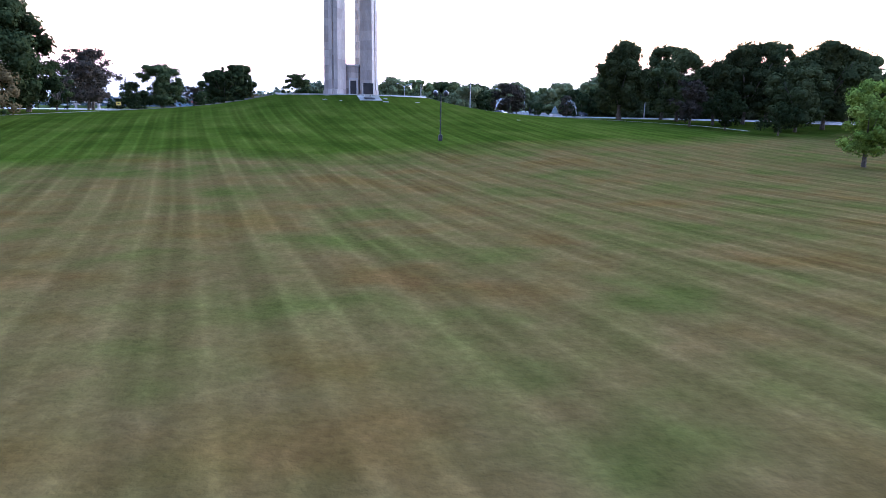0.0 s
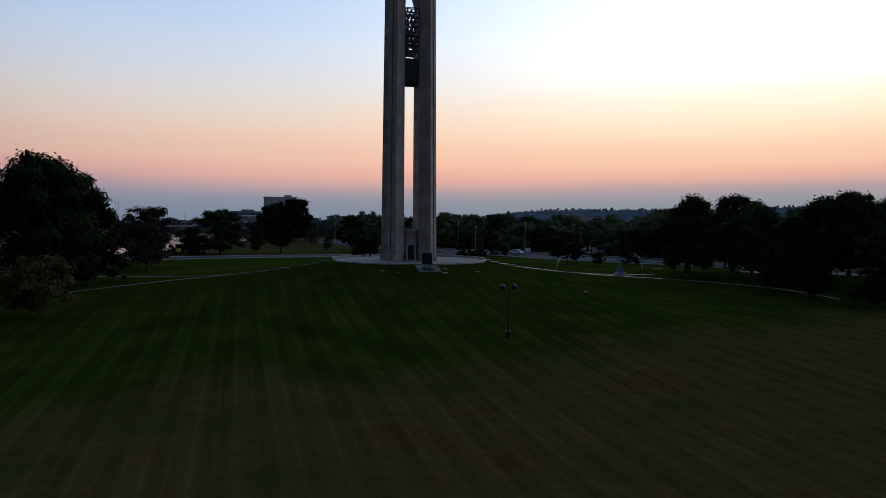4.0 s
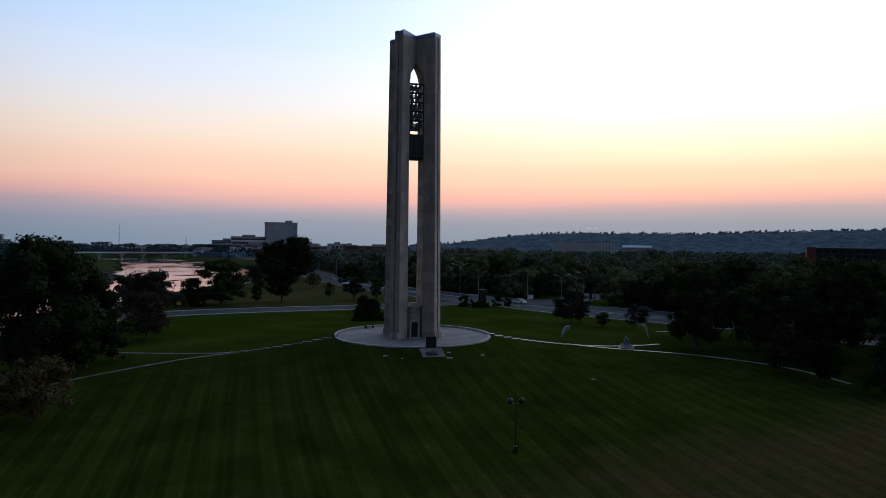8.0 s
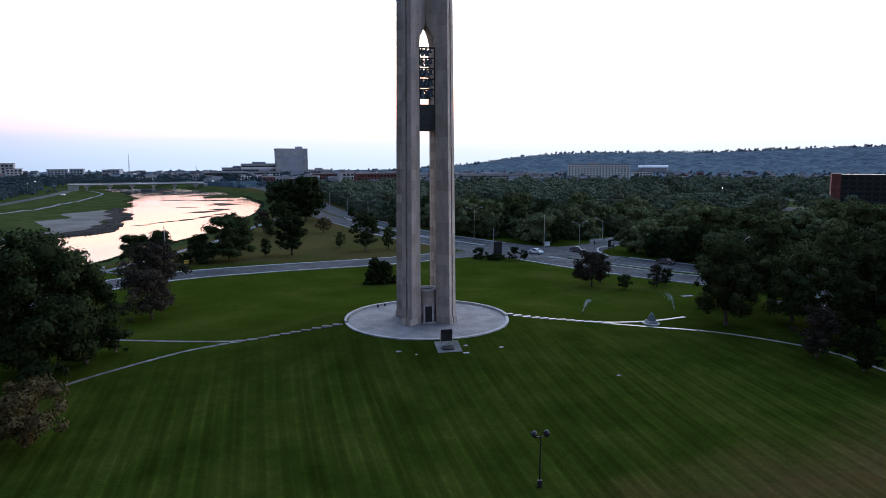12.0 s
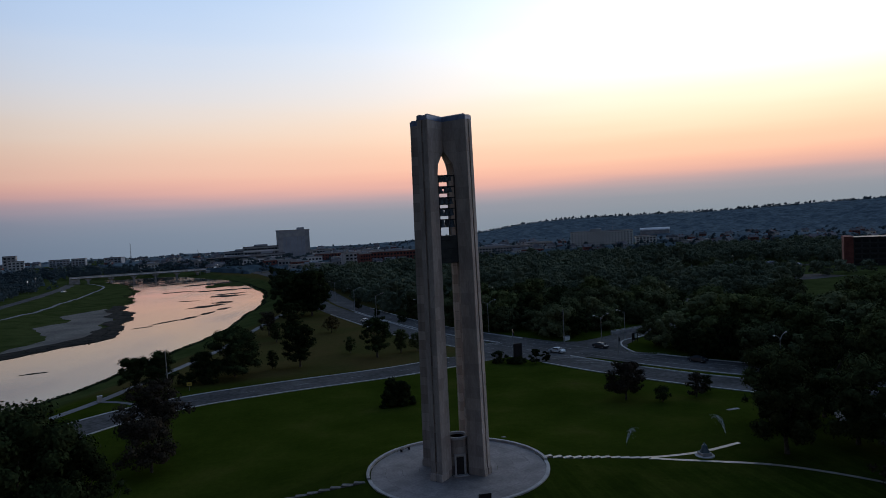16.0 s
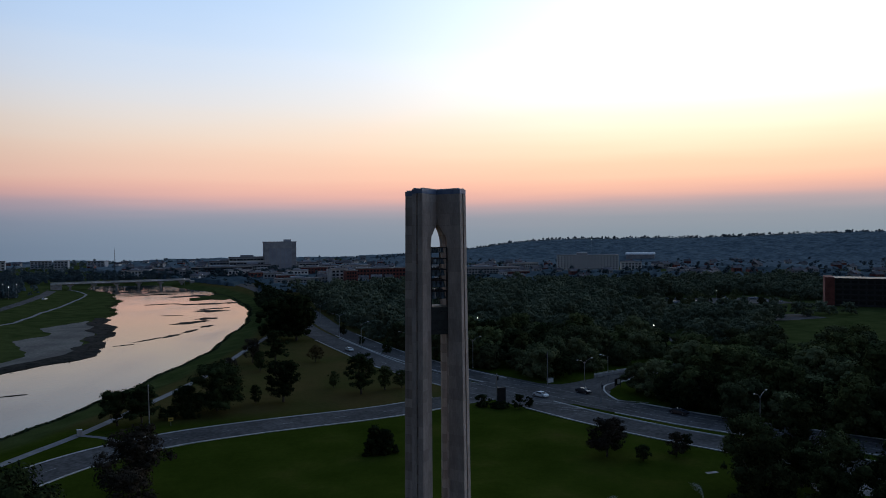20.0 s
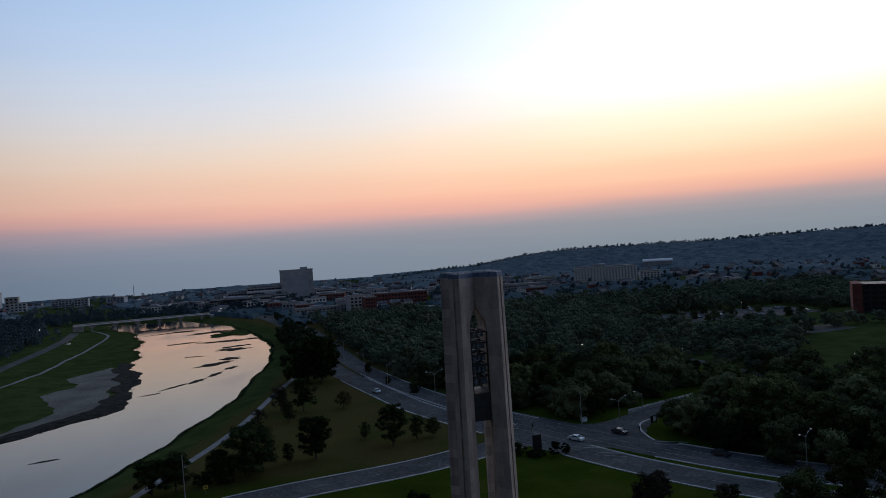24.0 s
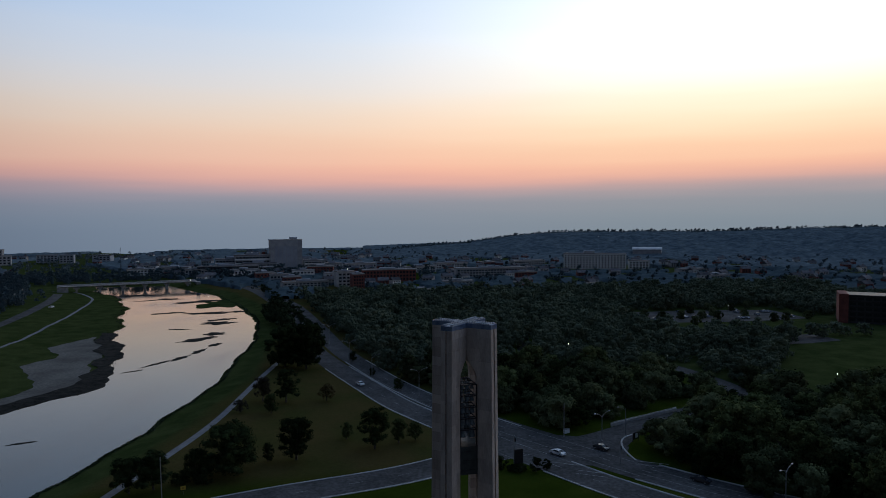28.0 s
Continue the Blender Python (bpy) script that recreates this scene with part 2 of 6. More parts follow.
    s3 = math_("MULTIPLY", math_("POWER", math_("MULTIPLY_ADD", math_("SINE", math_("MULTIPLY", ph, 5.9)), 0.5, 0.5), 4.0), noise_at(0.2, 3))
    stripe = math_("MULTIPLY", math_("ADD", math_("ADD", math_("MULTIPLY", s1, 0.55), math_("MULTIPLY", s2, 0.18)), math_("MULTIPLY", s3, 1.7)), front.outputs[0])
    stripe = math_("MULTIPLY", stripe, math_("MULTIPLY_ADD", clampd.outputs[0], -0.1, 1.0))
    amt = math_("MULTIPLY", stripe, math_("ADD", noise_at(0.1, 3), 0.05))
    gain = math_("ADD", math_("MULTIPLY", amt, 0.46), 1.0)
    fine = math_("MULTIPLY_ADD", noise_at(5.0, 8), 0.8, 0.60)
    tuft = math_("MULTIPLY_ADD", noise_at(1.1, 6), 0.5, 0.75)
    tone = math_("MULTIPLY", math_("MULTIPLY", gain, fine), tuft)
    cb = n.new("ShaderNodeCombineColor")
    for i in range(3):
        l.new(tone, cb.inputs[i])
    col = mix(1.0, col, cb.outputs[0], "MULTIPLY")
    l.new(col, b.inputs["Base Color"])
    bp = n.new("ShaderNodeBump"); bp.inputs["Strength"].default_value = 0.6; bp.inputs["Distance"].default_value = 0.05
    l.new(noise_at(7, 5), bp.inputs["Height"]); l.new(bp.outputs[0], b.inputs["Normal"])
    return m


def stone_material():
    """Limestone facing in blocks of slightly different tone, with weather streaks."""
    m = bpy.data.materials.new("limestone")
    m.use_nodes = True
    n, l = m.node_tree.nodes, m.node_tree.links
    b = n["Principled BSDF"]
    b.inputs["Roughness"].default_value, b.inputs["Specular IOR Level"].default_value = 0.85, 0.2
    geo = n.new("ShaderNodeNewGeometry")
    sep = n.new("ShaderNodeSeparateXYZ"); l.new(geo.outputs["Position"], sep.inputs[0])
    ad = n.new("ShaderNodeMath"); ad.operation = "ADD"; l.new(sep.outputs["X"], ad.inputs[0]); l.new(sep.outputs["Y"], ad.inputs[1])
    cx = n.new("ShaderNodeCombineXYZ"); l.new(ad.outputs[0], cx.inputs[0]); l.new(sep.outputs["Z"], cx.inputs[1])
    br = n.new("ShaderNodeTexBrick")
    br.inputs["Scale"].default_value = 1.0
    br.inputs["Brick Width"].default_value, br.inputs["Row Height"].default_value = 1.9, 1.22
    br.inputs["Mortar Size"].default_value, br.inputs["Bias"].default_value = 0.018, 0.0
    br.inputs["Color1"].default_value, br.inputs["Color2"].default_value = (0.31, 0.255, 0.215, 1), (0.53, 0.45, 0.385, 1)
    br.inputs["Mortar"].default_value = (0.25, 0.21, 0.18, 1)
    l.new(cx.outputs[0], br.inputs["Vector"])
    mp = n.new("ShaderNodeMapping"); mp.inputs["Scale"].default_value = (1.2, 1.2, 0.12); l.new(geo.outputs["Position"], mp.inputs["Vector"])
    st = n.new("ShaderNodeTexNoise"); st.inputs["Scale"].default_value = 1.5; st.inputs["Detail"].default_value = 7; l.new(mp.outputs[0], st.inputs["Vector"])
    rs = ramp(n, [(0.3, (0.72, 0.72, 0.74)), (0.55, (1, 1, 1)), (0.8, (1.06, 1.05, 1.02))]); l.new(st.outputs["Fac"], rs.inputs[0])
    gr = n.new("ShaderNodeTexNoise"); gr.inputs["Scale"].default_value = 9; gr.inputs["Detail"].default_value = 6; l.new(geo.outputs["Position"], gr.inputs["Vector"])
    rg = ramp(n, [(0.25, (0.88,) * 3), (0.75, (1.1,) * 3)]); l.new(gr.outputs["Fac"], rg.inputs[0])
    prev = br.outputs["Color"]
    for other in (rs.outputs[0], rg.outputs[0]):
        mx = n.new("ShaderNodeMix"); mx.data_type = "RGBA"; mx.blend_type = "MULTIPLY"; mx.inputs["Factor"].default_value = 1
        l.new(prev, mx.inputs["A"]); l.new(other, mx.inputs["B"]); prev = mx.outputs["Result"]
    l.new(prev, b.inputs["Base Color"])
    bp = n.new("ShaderNodeBump"); bp.inputs["Strength"].default_value = 0.35; bp.inputs["Distance"].default_value = 0.02
    l.new(br.outputs["Fac"], bp.inputs["Height"]); bp.invert = True; l.new(bp.outputs[0], b.inputs["Normal"])
    return m


def water_material():
    m = bpy.data.materials.new("river_water")
    m.use_nodes = True
    n, l = m.node_tree.nodes, m.node_tree.links
    b = n["Principled BSDF"]
    b.inputs["Base Color"].default_value = (0.035, 0.038, 0.032, 1)
    b.inputs["Roughness"].default_value, b.inputs["IOR"].default_value = 0.09, 1.33
    b.inputs["Specular IOR Level"].default_value = 0.7
    geo = n.new("ShaderNodeNewGeometry")
    mp = n.new("ShaderNodeMapping"); mp.inputs["Scale"].default_value = (1, 0.45, 1); l.new(geo.outputs["Position"], mp.inputs["Vector"])
    a = n.new("ShaderNodeTexNoise"); a.inputs["Scale"].default_value = 0.5; a.inputs["Detail"].default_value = 6; l.new(mp.outputs[0], a.inputs["Vector"])
    bp = n.new("ShaderNodeBump"); bp.inputs["Strength"].default_value = 0.10; bp.inputs["Distance"].default_value = 0.25
    l.new(a.outputs["Fac"], bp.inputs["Height"]); l.new(bp.outputs[0], b.inputs["Normal"])
    c = n.new("ShaderNodeTexNoise"); c.inputs["Scale"].default_value = 0.03; c.inputs["Detail"].default_value = 5; l.new(mp.outputs[0], c.inputs["Vector"])
    rr = ramp(n, [(0.35, (0.05,) * 3), (0.7, (0.2,) * 3)]); l.new(c.outputs["Fac"], rr.inputs[0]); l.new(rr.outputs[0], b.inputs["Roughness"])
    return m


def facing_material():
    """Limestone facing stones, each of its own tone, streaked by weather."""
    return material("limestone_facing", [(0.25, (0.33, 0.275, 0.235)), (0.5, (0.42, 0.355, 0.305)), (0.75, (0.50, 0.43, 0.37))], 1.1, 0.85, fine=(7, 0.12), per_object=0.13, bump=0.15, stretch=(1, 1, 0.25), spec=0.2)


GRASS, STONE, WATER = grass_material(), stone_material(), water_material()
FACING = facing_material()
ASPHALT = material("asphalt", two((0.062, 0.060, 0.058), (0.102, 0.098, 0.094)), 0.15, 0.95, fine=(1.2, 0.3), bump=0.2, spec=0.04)
PATHSLAB = material("weathered_slab", two((0.14, 0.13, 0.115), (0.25, 0.235, 0.21)), 0.5, 0.38, fine=(6, 0.15), bump=0.08, spec=0.5, per_object=0.2)
DULLSLAB = material("dull_slab", two((0.11, 0.105, 0.09), (0.19, 0.18, 0.16)), 0.5, 0.9, fine=(6, 0.2), bump=0.15, spec=0.1, per_object=0.25)
KERB = material("kerb_concrete", two((0.36, 0.35, 0.335), (0.52, 0.51, 0.48)), 0.4, 0.9, fine=(5, 0.15), spec=0.1)
CONCRETE = material("concrete", two((0.24, 0.225, 0.21), (0.36, 0.34, 0.32)), 0.5, 0.85, fine=(6, 0.12), bump=0.15)
GREYPATH = material("grey_path", two((0.13, 0.13, 0.13), (0.19, 0.19, 0.185)), 0.5, 0.85, fine=(4, 0.15))
PALE = material("pale_concrete", two((0.32, 0.30, 0.28), (0.44, 0.415, 0.385)), 0.7, 0.8, fine=(8, 0.1), per_object=0.1)
PAVER = material("plaza_paving", two((0.175, 0.155, 0.145), (0.255, 0.228, 0.212)), 0.35, 0.85, fine=(3, 0.15), per_object=0.09, bump=0.1)
GRAVEL = material("river_gravel", two((0.072, 0.067, 0.056), (0.135, 0.125, 0.105)), 0.07, 0.95, fine=(0.9, 0.3), bump=0.5, detail=8)
MUD = material("dark_weed", two((0.016, 0.016, 0.014), (0.036, 0.034, 0.028)), 0.3, 0.95, fine=(2, 0.4), spec=0.03)
SPIT = material("rough_grass", two((0.030, 0.044, 0.014), (0.055, 0.068, 0.024)), 0.12, 0.95, fine=(1.5, 0.35), spec=0.0)
SCRUB = material("bank_scrub", two((0.020, 0.035, 0.012), (0.05, 0.07, 0.025)), 0.6, 0.9, fine=(4, 0.4))
PAINT = material("road_paint", two((0.10, 0.10, 0.10), (0.38, 0.38, 0.36)), 2.5, 0.8)
BARK = material("bark", two((0.05, 0.04, 0.03), (0.11, 0.09, 0.07)), 3, 0.95, bump=0.6, fine=(14, 0.3))
STEEL = material("galvanised_steel", two((0.30, 0.31, 0.32), (0.42, 0.43, 0.44)), 3, 0.45, 0.7)
DARKSTEEL = material("dark_painted_steel", two((0.018, 0.018, 0.02), (0.035, 0.035, 0.037)), 4, 0.5, 0.3)
BRONZE = material("weathered_bronze", two((0.06, 0.085, 0.10), (0.13, 0.17, 0.19)), 2, 0.45, 0.4)
ROOFPALE = material("pale_roof_membrane", two((0.30, 0.32, 0.34), (0.45, 0.46, 0.47)), 1.5, 0.7, fine=(6, 0.15))
VERDIGRIS = material("green_bronze", two((0.055, 0.085, 0.09), (0.13, 0.17, 0.175)), 2.5, 0.6, 0.3, fine=(9, 0.2))
COPING = material("metal_coping", two((0.12, 0.17, 0.27), (0.20, 0.27, 0.40)), 1.5, 0.35, 0.5)
DARK = material("dark_panel", two((0.012, 0.011, 0.012), (0.025, 0.022, 0.022)), 1.2, 0.6)
CABIN = material("cabin_panel", two((0.030, 0.034, 0.033), (0.052, 0.058, 0.056)), 1.2, 0.6)
OFFICE = material("smoked_facade", two((0.024, 0.027, 0.032), (0.045, 0.049, 0.056)), 0.3, 0.5, fine=(2, 0.15))
GLASS = plain("dark_window_glass", (0.02, 0.025, 0.03), 0.08)
REDBRICK = material("red_brick", two((0.15, 0.05, 0.042), (0.23, 0.08, 0.062)), 0.4, 0.9, fine=(3, 0.2))
TANWALL = material("tan_wall", two((0.33, 0.33, 0.33), (0.46, 0.455, 0.44)), 0.2, 0.85, fine=(1.5, 0.1), per_object=0.35)
# light bluish grey, with the skyline's haze mixed into the wall colour
GREYWALL = material("haze_grey_wall", two((0.30, 0.32, 0.35), (0.38, 0.40, 0.43)), 0.1, 0.85, fine=(0.8, 0.1))
ROOFS = material("roofing", two((0.07, 0.07, 0.075), (0.16, 0.15, 0.15)), 0.3, 0.9, per_object=0.4)
FACADE = material("white_facade", two((0.66, 0.65, 0.62), (0.80, 0.79, 0.76)), 0.2, 0.85, fine=(1.5, 0.08))
WHITE = plain("white_paint", (0.75, 0.75, 0.74), 0.4)
CARDARK = plain("dark_car_paint", (0.03, 0.032, 0.038), 0.25)
CARBLUE = plain("grey_blue_car_paint", (0.12, 0.15, 0.2), 0.3)
RUBBER = plain("tyre_rubber", (0.015, 0.015, 0.015), 0.9)
SIGNYELLOW = plain("yellow_sign", (0.55, 0.38, 0.05), 0.5)
LENS = plain("lamp_lens", (0.5, 0.5, 0.48), 0.2)
LIT = plain("lit_lamp", (0.9, 0.85, 0.7), 0.4, emit=(1.0, 0.93, 0.8), strength=7)
SPRAY = plain("water_drops", (0.75, 0.78, 0.8), 0.1)


def leaves(name, a, b, amount=0.45, per=0.2, scale=0.35):
    return material(name, two(a, b), scale, 0.75, fine=(1.6, 0.3), island=amount, per_object=per, spec=0.0)


LEAF = leaves("green_leaves", (0.054, 0.068, 0.025), (0.104, 0.120, 0.046), 0.18, 0.4)
LEAFWOOD = leaves("wood_leaves", (0.058, 0.070, 0.032), (0.122, 0.136, 0.064), 0.1, 0.45, 0.07)
LEAFDARK = leaves("dark_green_leaves", (0.015, 0.023, 0.009), (0.032, 0.042, 0.016), 0.22, 0.3)
LEAFGROVE = leaves("grove_leaves", (0.026, 0.034, 0.013), (0.058, 0.068, 0.027), 0.2, 0.4)
LEAFVERGE = leaves("verge_leaves", (0.022, 0.032, 0.016), (0.046, 0.060, 0.030), 0.1, 0.3)
LEAFBRIGHT = leaves("bright_green_leaves", (0.09, 0.14, 0.024), (0.17, 0.22, 0.045))
LEAFPLUM = leaves("purple_brown_leaves", (0.032, 0.029, 0.021), (0.064, 0.050, 0.036), 0.25)
LEAFRUST = leaves("rusty_autumn_leaves", (0.066, 0.048, 0.020), (0.115, 0.088, 0.040), 0.3)
# wood green made paler and greyer, so that its colour carries the haze
LEAFFARHAZE = leaves("haze_greyed_leaves", (0.060, 0.074, 0.048), (0.120, 0.140, 0.090), 0.06, 0.3, 0.045)
# the blue cast of both town greens is middle-distance haze, put into the colour
LEAFTOWNHAZE = leaves("haze_tinted_town_leaves", (0.066, 0.094, 0.104), (0.092, 0.122, 0.128), 0.05, 0.0)
SHEETTOWNHAZE = material("haze_tinted_town_treetops", [(0.3, (0.044, 0.064, 0.076)), (0.5, (0.060, 0.086, 0.098)), (0.7, (0.078, 0.106, 0.114))], 0.04, 0.9, fine=(0.2, 0.25), spec=0.0, detail=8)
# pale blue-grey: the far haze is painted into these two base colours
LEAFHILLHAZE = leaves("haze_tinted_hill_leaves", (0.100, 0.134, 0.150), (0.138, 0.172, 0.186), 0.08, 0.0)
SHEETHILLHAZE = material("haze_tinted_hill_treetops", [(0.32, (0.066, 0.092, 0.108)), (0.5, (0.102, 0.132, 0.148)), (0.68, (0.138, 0.170, 0.180))], 0.055, 0.9, fine=(0.16, 0.3), spec=0.0, detail=8)


# ---- mesh helpers ----
def mesh_of(name, verts, faces, mat, smooth=False):
    me = bpy.data.meshes.new(name)
    me.from_pydata([tuple(v) for v in verts], [], [tuple(f) for f in faces])
    me.materials.append(mat)
    if smooth:
        me.polygons.foreach_set("use_smooth", [True] * len(me.polygons))
    me.update()
    return me


def quads_mesh(name, verts, mat):
    """A mesh of loose quads from an array (n, 4, 3)."""
    n = len(verts)
    me = bpy.data.meshes.new(name)
    me.vertices.add(4 * n)
    me.vertices.foreach_set("co", np.asarray(verts, np.float32).ravel())
    me.loops.add(4 * n)
    me.loops.foreach_set("vertex_index", np.arange(4 * n, dtype=np.int32))
    me.polygons.add(n)
    me.polygons.foreach_set("loop_start", np.arange(0, 4 * n, 4, dtype=np.int32))
    me.polygons.foreach_set("loop_total", np.full(n, 4, np.int32))
    me.materials.append(mat)
    me.update(calc_edges=True)
    return me


def part_mesh(name, me, parent, label="", m=None):
    ob = new(name, me)
    ob.parent = parent
    if m is not None:
        ob.matrix_basis = m
    return tagged(ob, label) if label else ob


def part(name, bm, mat, parent, label="", smooth=False):
    me = bpy.data.meshes.new(name)
    bm.to_mesh(me); bm.free()
    me.materials.append(mat)
    if smooth:
        me.polygons.foreach_set("use_smooth", [True] * len(me.polygons))
    return part_mesh(name, me, parent, label)


def thing(name, m, label, category, group="", kind=""):
    ob = new(name)
    ob.matrix_basis = m
    return tagged(ob, label, category, group, kind)


def box(bm, x0, x1, y0, y1, z0, z1, bevel=0.0):
    r = bmesh.ops.create_cube(bm, size=1)
    bmesh.ops.transform(bm, matrix=Matrix.Translation(((x0 + x1) / 2, (y0 + y1) / 2, (z0 + z1) / 2)) @ Matrix.Diagonal((x1 - x0, y1 - y0, z1 - z0, 1)), verts=r["verts"])
    if bevel:
        bmesh.ops.bevel(bm, geom=list({e for v in r["verts"] for e in v.link_edges}), offset=bevel, segments=1, affect="EDGES")
    return bm


def boxed(x0, x1, y0, y1, z0, z1, bevel=0.0):
    return box(bmesh.new(), x0, x1, y0, y1, z0, z1, bevel)


def tube(bm, a, b, r0, r1=None, seg=8):
    a, b = Vector(a), Vector(b)
    r = bmesh.ops.create_cone(bm, cap_ends=True, segments=seg, radius1=r0, radius2=r0 if r1 is None else r1, depth=(b - a).length)
    q = (b - a).to_track_quat("Z", "Y").to_matrix().to_4x4()
    bmesh.ops.transform(bm, matrix=Matrix.Translation((a + b) / 2) @ q, verts=r["verts"])
    return bm


def lathe(bm, profile, seg=16, centre=(0, 0, 0)):
    rings = []
    for r, z in profile:
        rings.append([bm.verts.new((centre[0] + r * math.cos(2 * math.pi * i / seg), centre[1] + r * math.sin(2 * math.pi * i / seg), centre[2] + z)) for i in range(seg)])
    for a, b in zip(rings, rings[1:]):
        for i in range(seg):
            bm.faces.new((a[i], a[(i + 1) % seg], b[(i + 1) % seg], b[i]))
    if profile[-1][0] > 1e-4:
        bm.faces.new(rings[-1])
    if profile[0][0] > 1e-4:
        bm.faces.new(rings[0][::-1])
    return bm


# ---- the lie of the land ----
WATER_Z, PLAIN_Z = -6.4, -3.2
BANK_Y = [-200, 40, 84, 112, 138, 180, 212, 260, 300, 341, 395, 442, 545, 640, 800, 1000]
BANK_E = [-160, -101, -86, -78, -69.5, -61, -56.5, -53.5, -51.5, -52.5, -60, -71, -104, -160, -262, -380]
BANK_YW = [-200, 40, 100, 171, 196, 215, 252, 313, 366, 444, 525, 619, 800, 1000]
BANK_W = [-330, -230, -172, -124.6, -109, -103.5, -109, -126.5, -138, -154.5, -177, -226, -300, -420]


def smooth01(t):
    t = np.clip(t, 0, 1)
    return t * t * (3 - 2 * t)


def wander(y):
    """How the waterline strays from its smooth course."""
    return 1.3 * np.sin(y * 0.071) + 0.8 * np.sin(y * 0.19 + 1) + 0.3 * np.sin(y * 0.53)


def land(x, y):
    x, y = np.asarray(x, float), np.asarray(y, float)
    r = np.hypot(x, y)
    flat = PLAIN_Z - 3.9 * smooth01((10 - y) / 90)
    z = flat * (1 - np.exp(-np.maximum(0, r - 12.3) / 13))
    # the river's channel with a grassed east bank and a flat gravel bar on the west
    e, w = np.interp(y, BANK_Y, BANK_E), np.interp(y, BANK_YW, BANK_W)
    wob = wander(y)
    de = (x - e - wob * 0.6) * 0.9
    dw = (w - x + wob * 2.0) * 0.85
    inside = np.maximum(de, dw)
    bank_e = WATER_Z + 0.9 * smooth01(de / 1.5) + (PLAIN_Z - WATER_Z - 0.9) * smooth01((de - 1.5) / 17)
    bank_w = WATER_Z + 0.35 * smooth01(dw / 3) + 0.5 * np.clip(dw / 26, 0, 1) + (PLAIN_Z - WATER_Z - 0.85) * smooth01((dw - 24) / 30)
    bed = WATER_Z - 1.2 * smooth01(-inside / 6)
    north = y > -190
    z = np.where(north & (inside <= 0), bed, z)
    z = np.where(north & (de > 0) & (de < 18.5), np.minimum(z, bank_e), z)
    z = np.where(north & (dw > 0) & (dw < 54), np.minimum(z, bank_w), z)
    # the land falls away past the skyline
    far = np.hypot(x + 15, y + 90)
    z = z - 0.10 * np.maximum(0, far - 1500) ** 1.0 * smooth01((far - 1500) / 600)
    return z


def steps(*runs):
    out = []
    for a, b, d in runs:
        out += list(np.arange(a, b, d))
    return np.array(out + [runs[-1][1]])


def build_ground():
    xs = steps((-4800, -1600, 400), (-1600, -400, 75), (-400, -240, 20), (-240, -120, 4), (-120, -40, 2.5), (-40, 60, 2), (60, 130, 4), (130, 400, 15), (400, 1600, 60), (1600, 4800, 400))
    ys = steps((-1600, -240, 85), (-240, -130, 10), (-130, 60, 2), (60, 150, 2.5), (150, 640, 5), (640, 1600, 40), (1600, 4800, 400))
    gx, gy = np.meshgrid(xs, ys)
    gz = land(gx, gy)
    v = np.stack([gx, gy, gz], -1).reshape(-1, 3)
    nx, ny = len(xs), len(ys)
    i = np.arange(ny - 1)[:, None] * nx + np.arange(nx - 1)[None]
    f = np.stack([i, i + 1, i + nx + 1, i + nx], -1).reshape(-1, 4)
    ob = new("ground", mesh_of("ground", v.tolist(), f.tolist(), GRASS, True))
    tagged(ob, "mown green lawn with stripes and dry brown turf", "lawn", kind="structure")
    w = new("water", mesh_of("water", [(-1500, 2, WATER_Z), (-30, 2, WATER_Z), (-30, 652, WATER_Z), (-1500, 652, WATER_Z)], [(0, 1, 2, 3)], WATER))
    tagged(w, "calm shallow river reflecting the pale pink dawn sky", "river", kind="structure")


build_ground()


def curve(points, step=2.0):
    """A smooth line through the points, resampled."""
    p = np.array(points, float)
    q = np.vstack([2 * p[0] - p[1], p, 2 * p[-1] - p[-2]])
    out = []
    for i in range(1, len(q) - 2):
        n = max(2, int(np.linalg.norm(q[i + 1] - q[i]) / step))
        for t in np.arange(n) / n:
            a, b, c, d = q[i - 1], q[i], q[i + 1], q[i + 2]
            out.append(0.5 * (2 * b + (c - a) * t + (2 * a - 5 * b + 4 * c - d) * t * t + (3 * b - a - 3 * c + d) * t ** 3))
    out.append(p[-1])
    return np.array(out)


def ribbon(name, points, width, lift, mat, across=4, step=2.0, offset=0.0, thick=0.0, parent=None):
    c = curve(points, step)
    t = np.gradient(c, axis=0); t /= np.linalg.norm(t, axis=1)[:, None]
    nrm = np.stack([t[:, 1], -t[:, 0]], -1)
    wd = width if np.ndim(width) == 0 else np.interp(np.linspace(0, 1, len(c)), np.linspace(0, 1, len(width)), width)
    verts, faces = [], []
    k = across + 1
    for s in range(k):
        p = c + nrm * (((s / across - 0.5) * wd + offset) * np.ones(len(c)))[:, None]
        verts.append(np.column_stack([p, land(p[:, 0], p[:, 1]) + lift]))
    if thick:
        for s in (across, 0):
            p = verts[s].copy(); p[:, 2] -= thick
            verts.append(p)
        k += 2
    v = np.stack(verts, 1).reshape(-1, 3)
    for i in range(len(c) - 1):
        for s in range(k - 1 if not thick else k):
            s2 = (s + 1) % k
            faces.append((i * k + s, i * k + s2, (i + 1) * k + s2, (i + 1) * k + s)[::-1])
    me = mesh_of(name, v.tolist(), faces, mat, True)
    ob = new(name, me)
    if parent:
        ob.parent = parent
    return ob


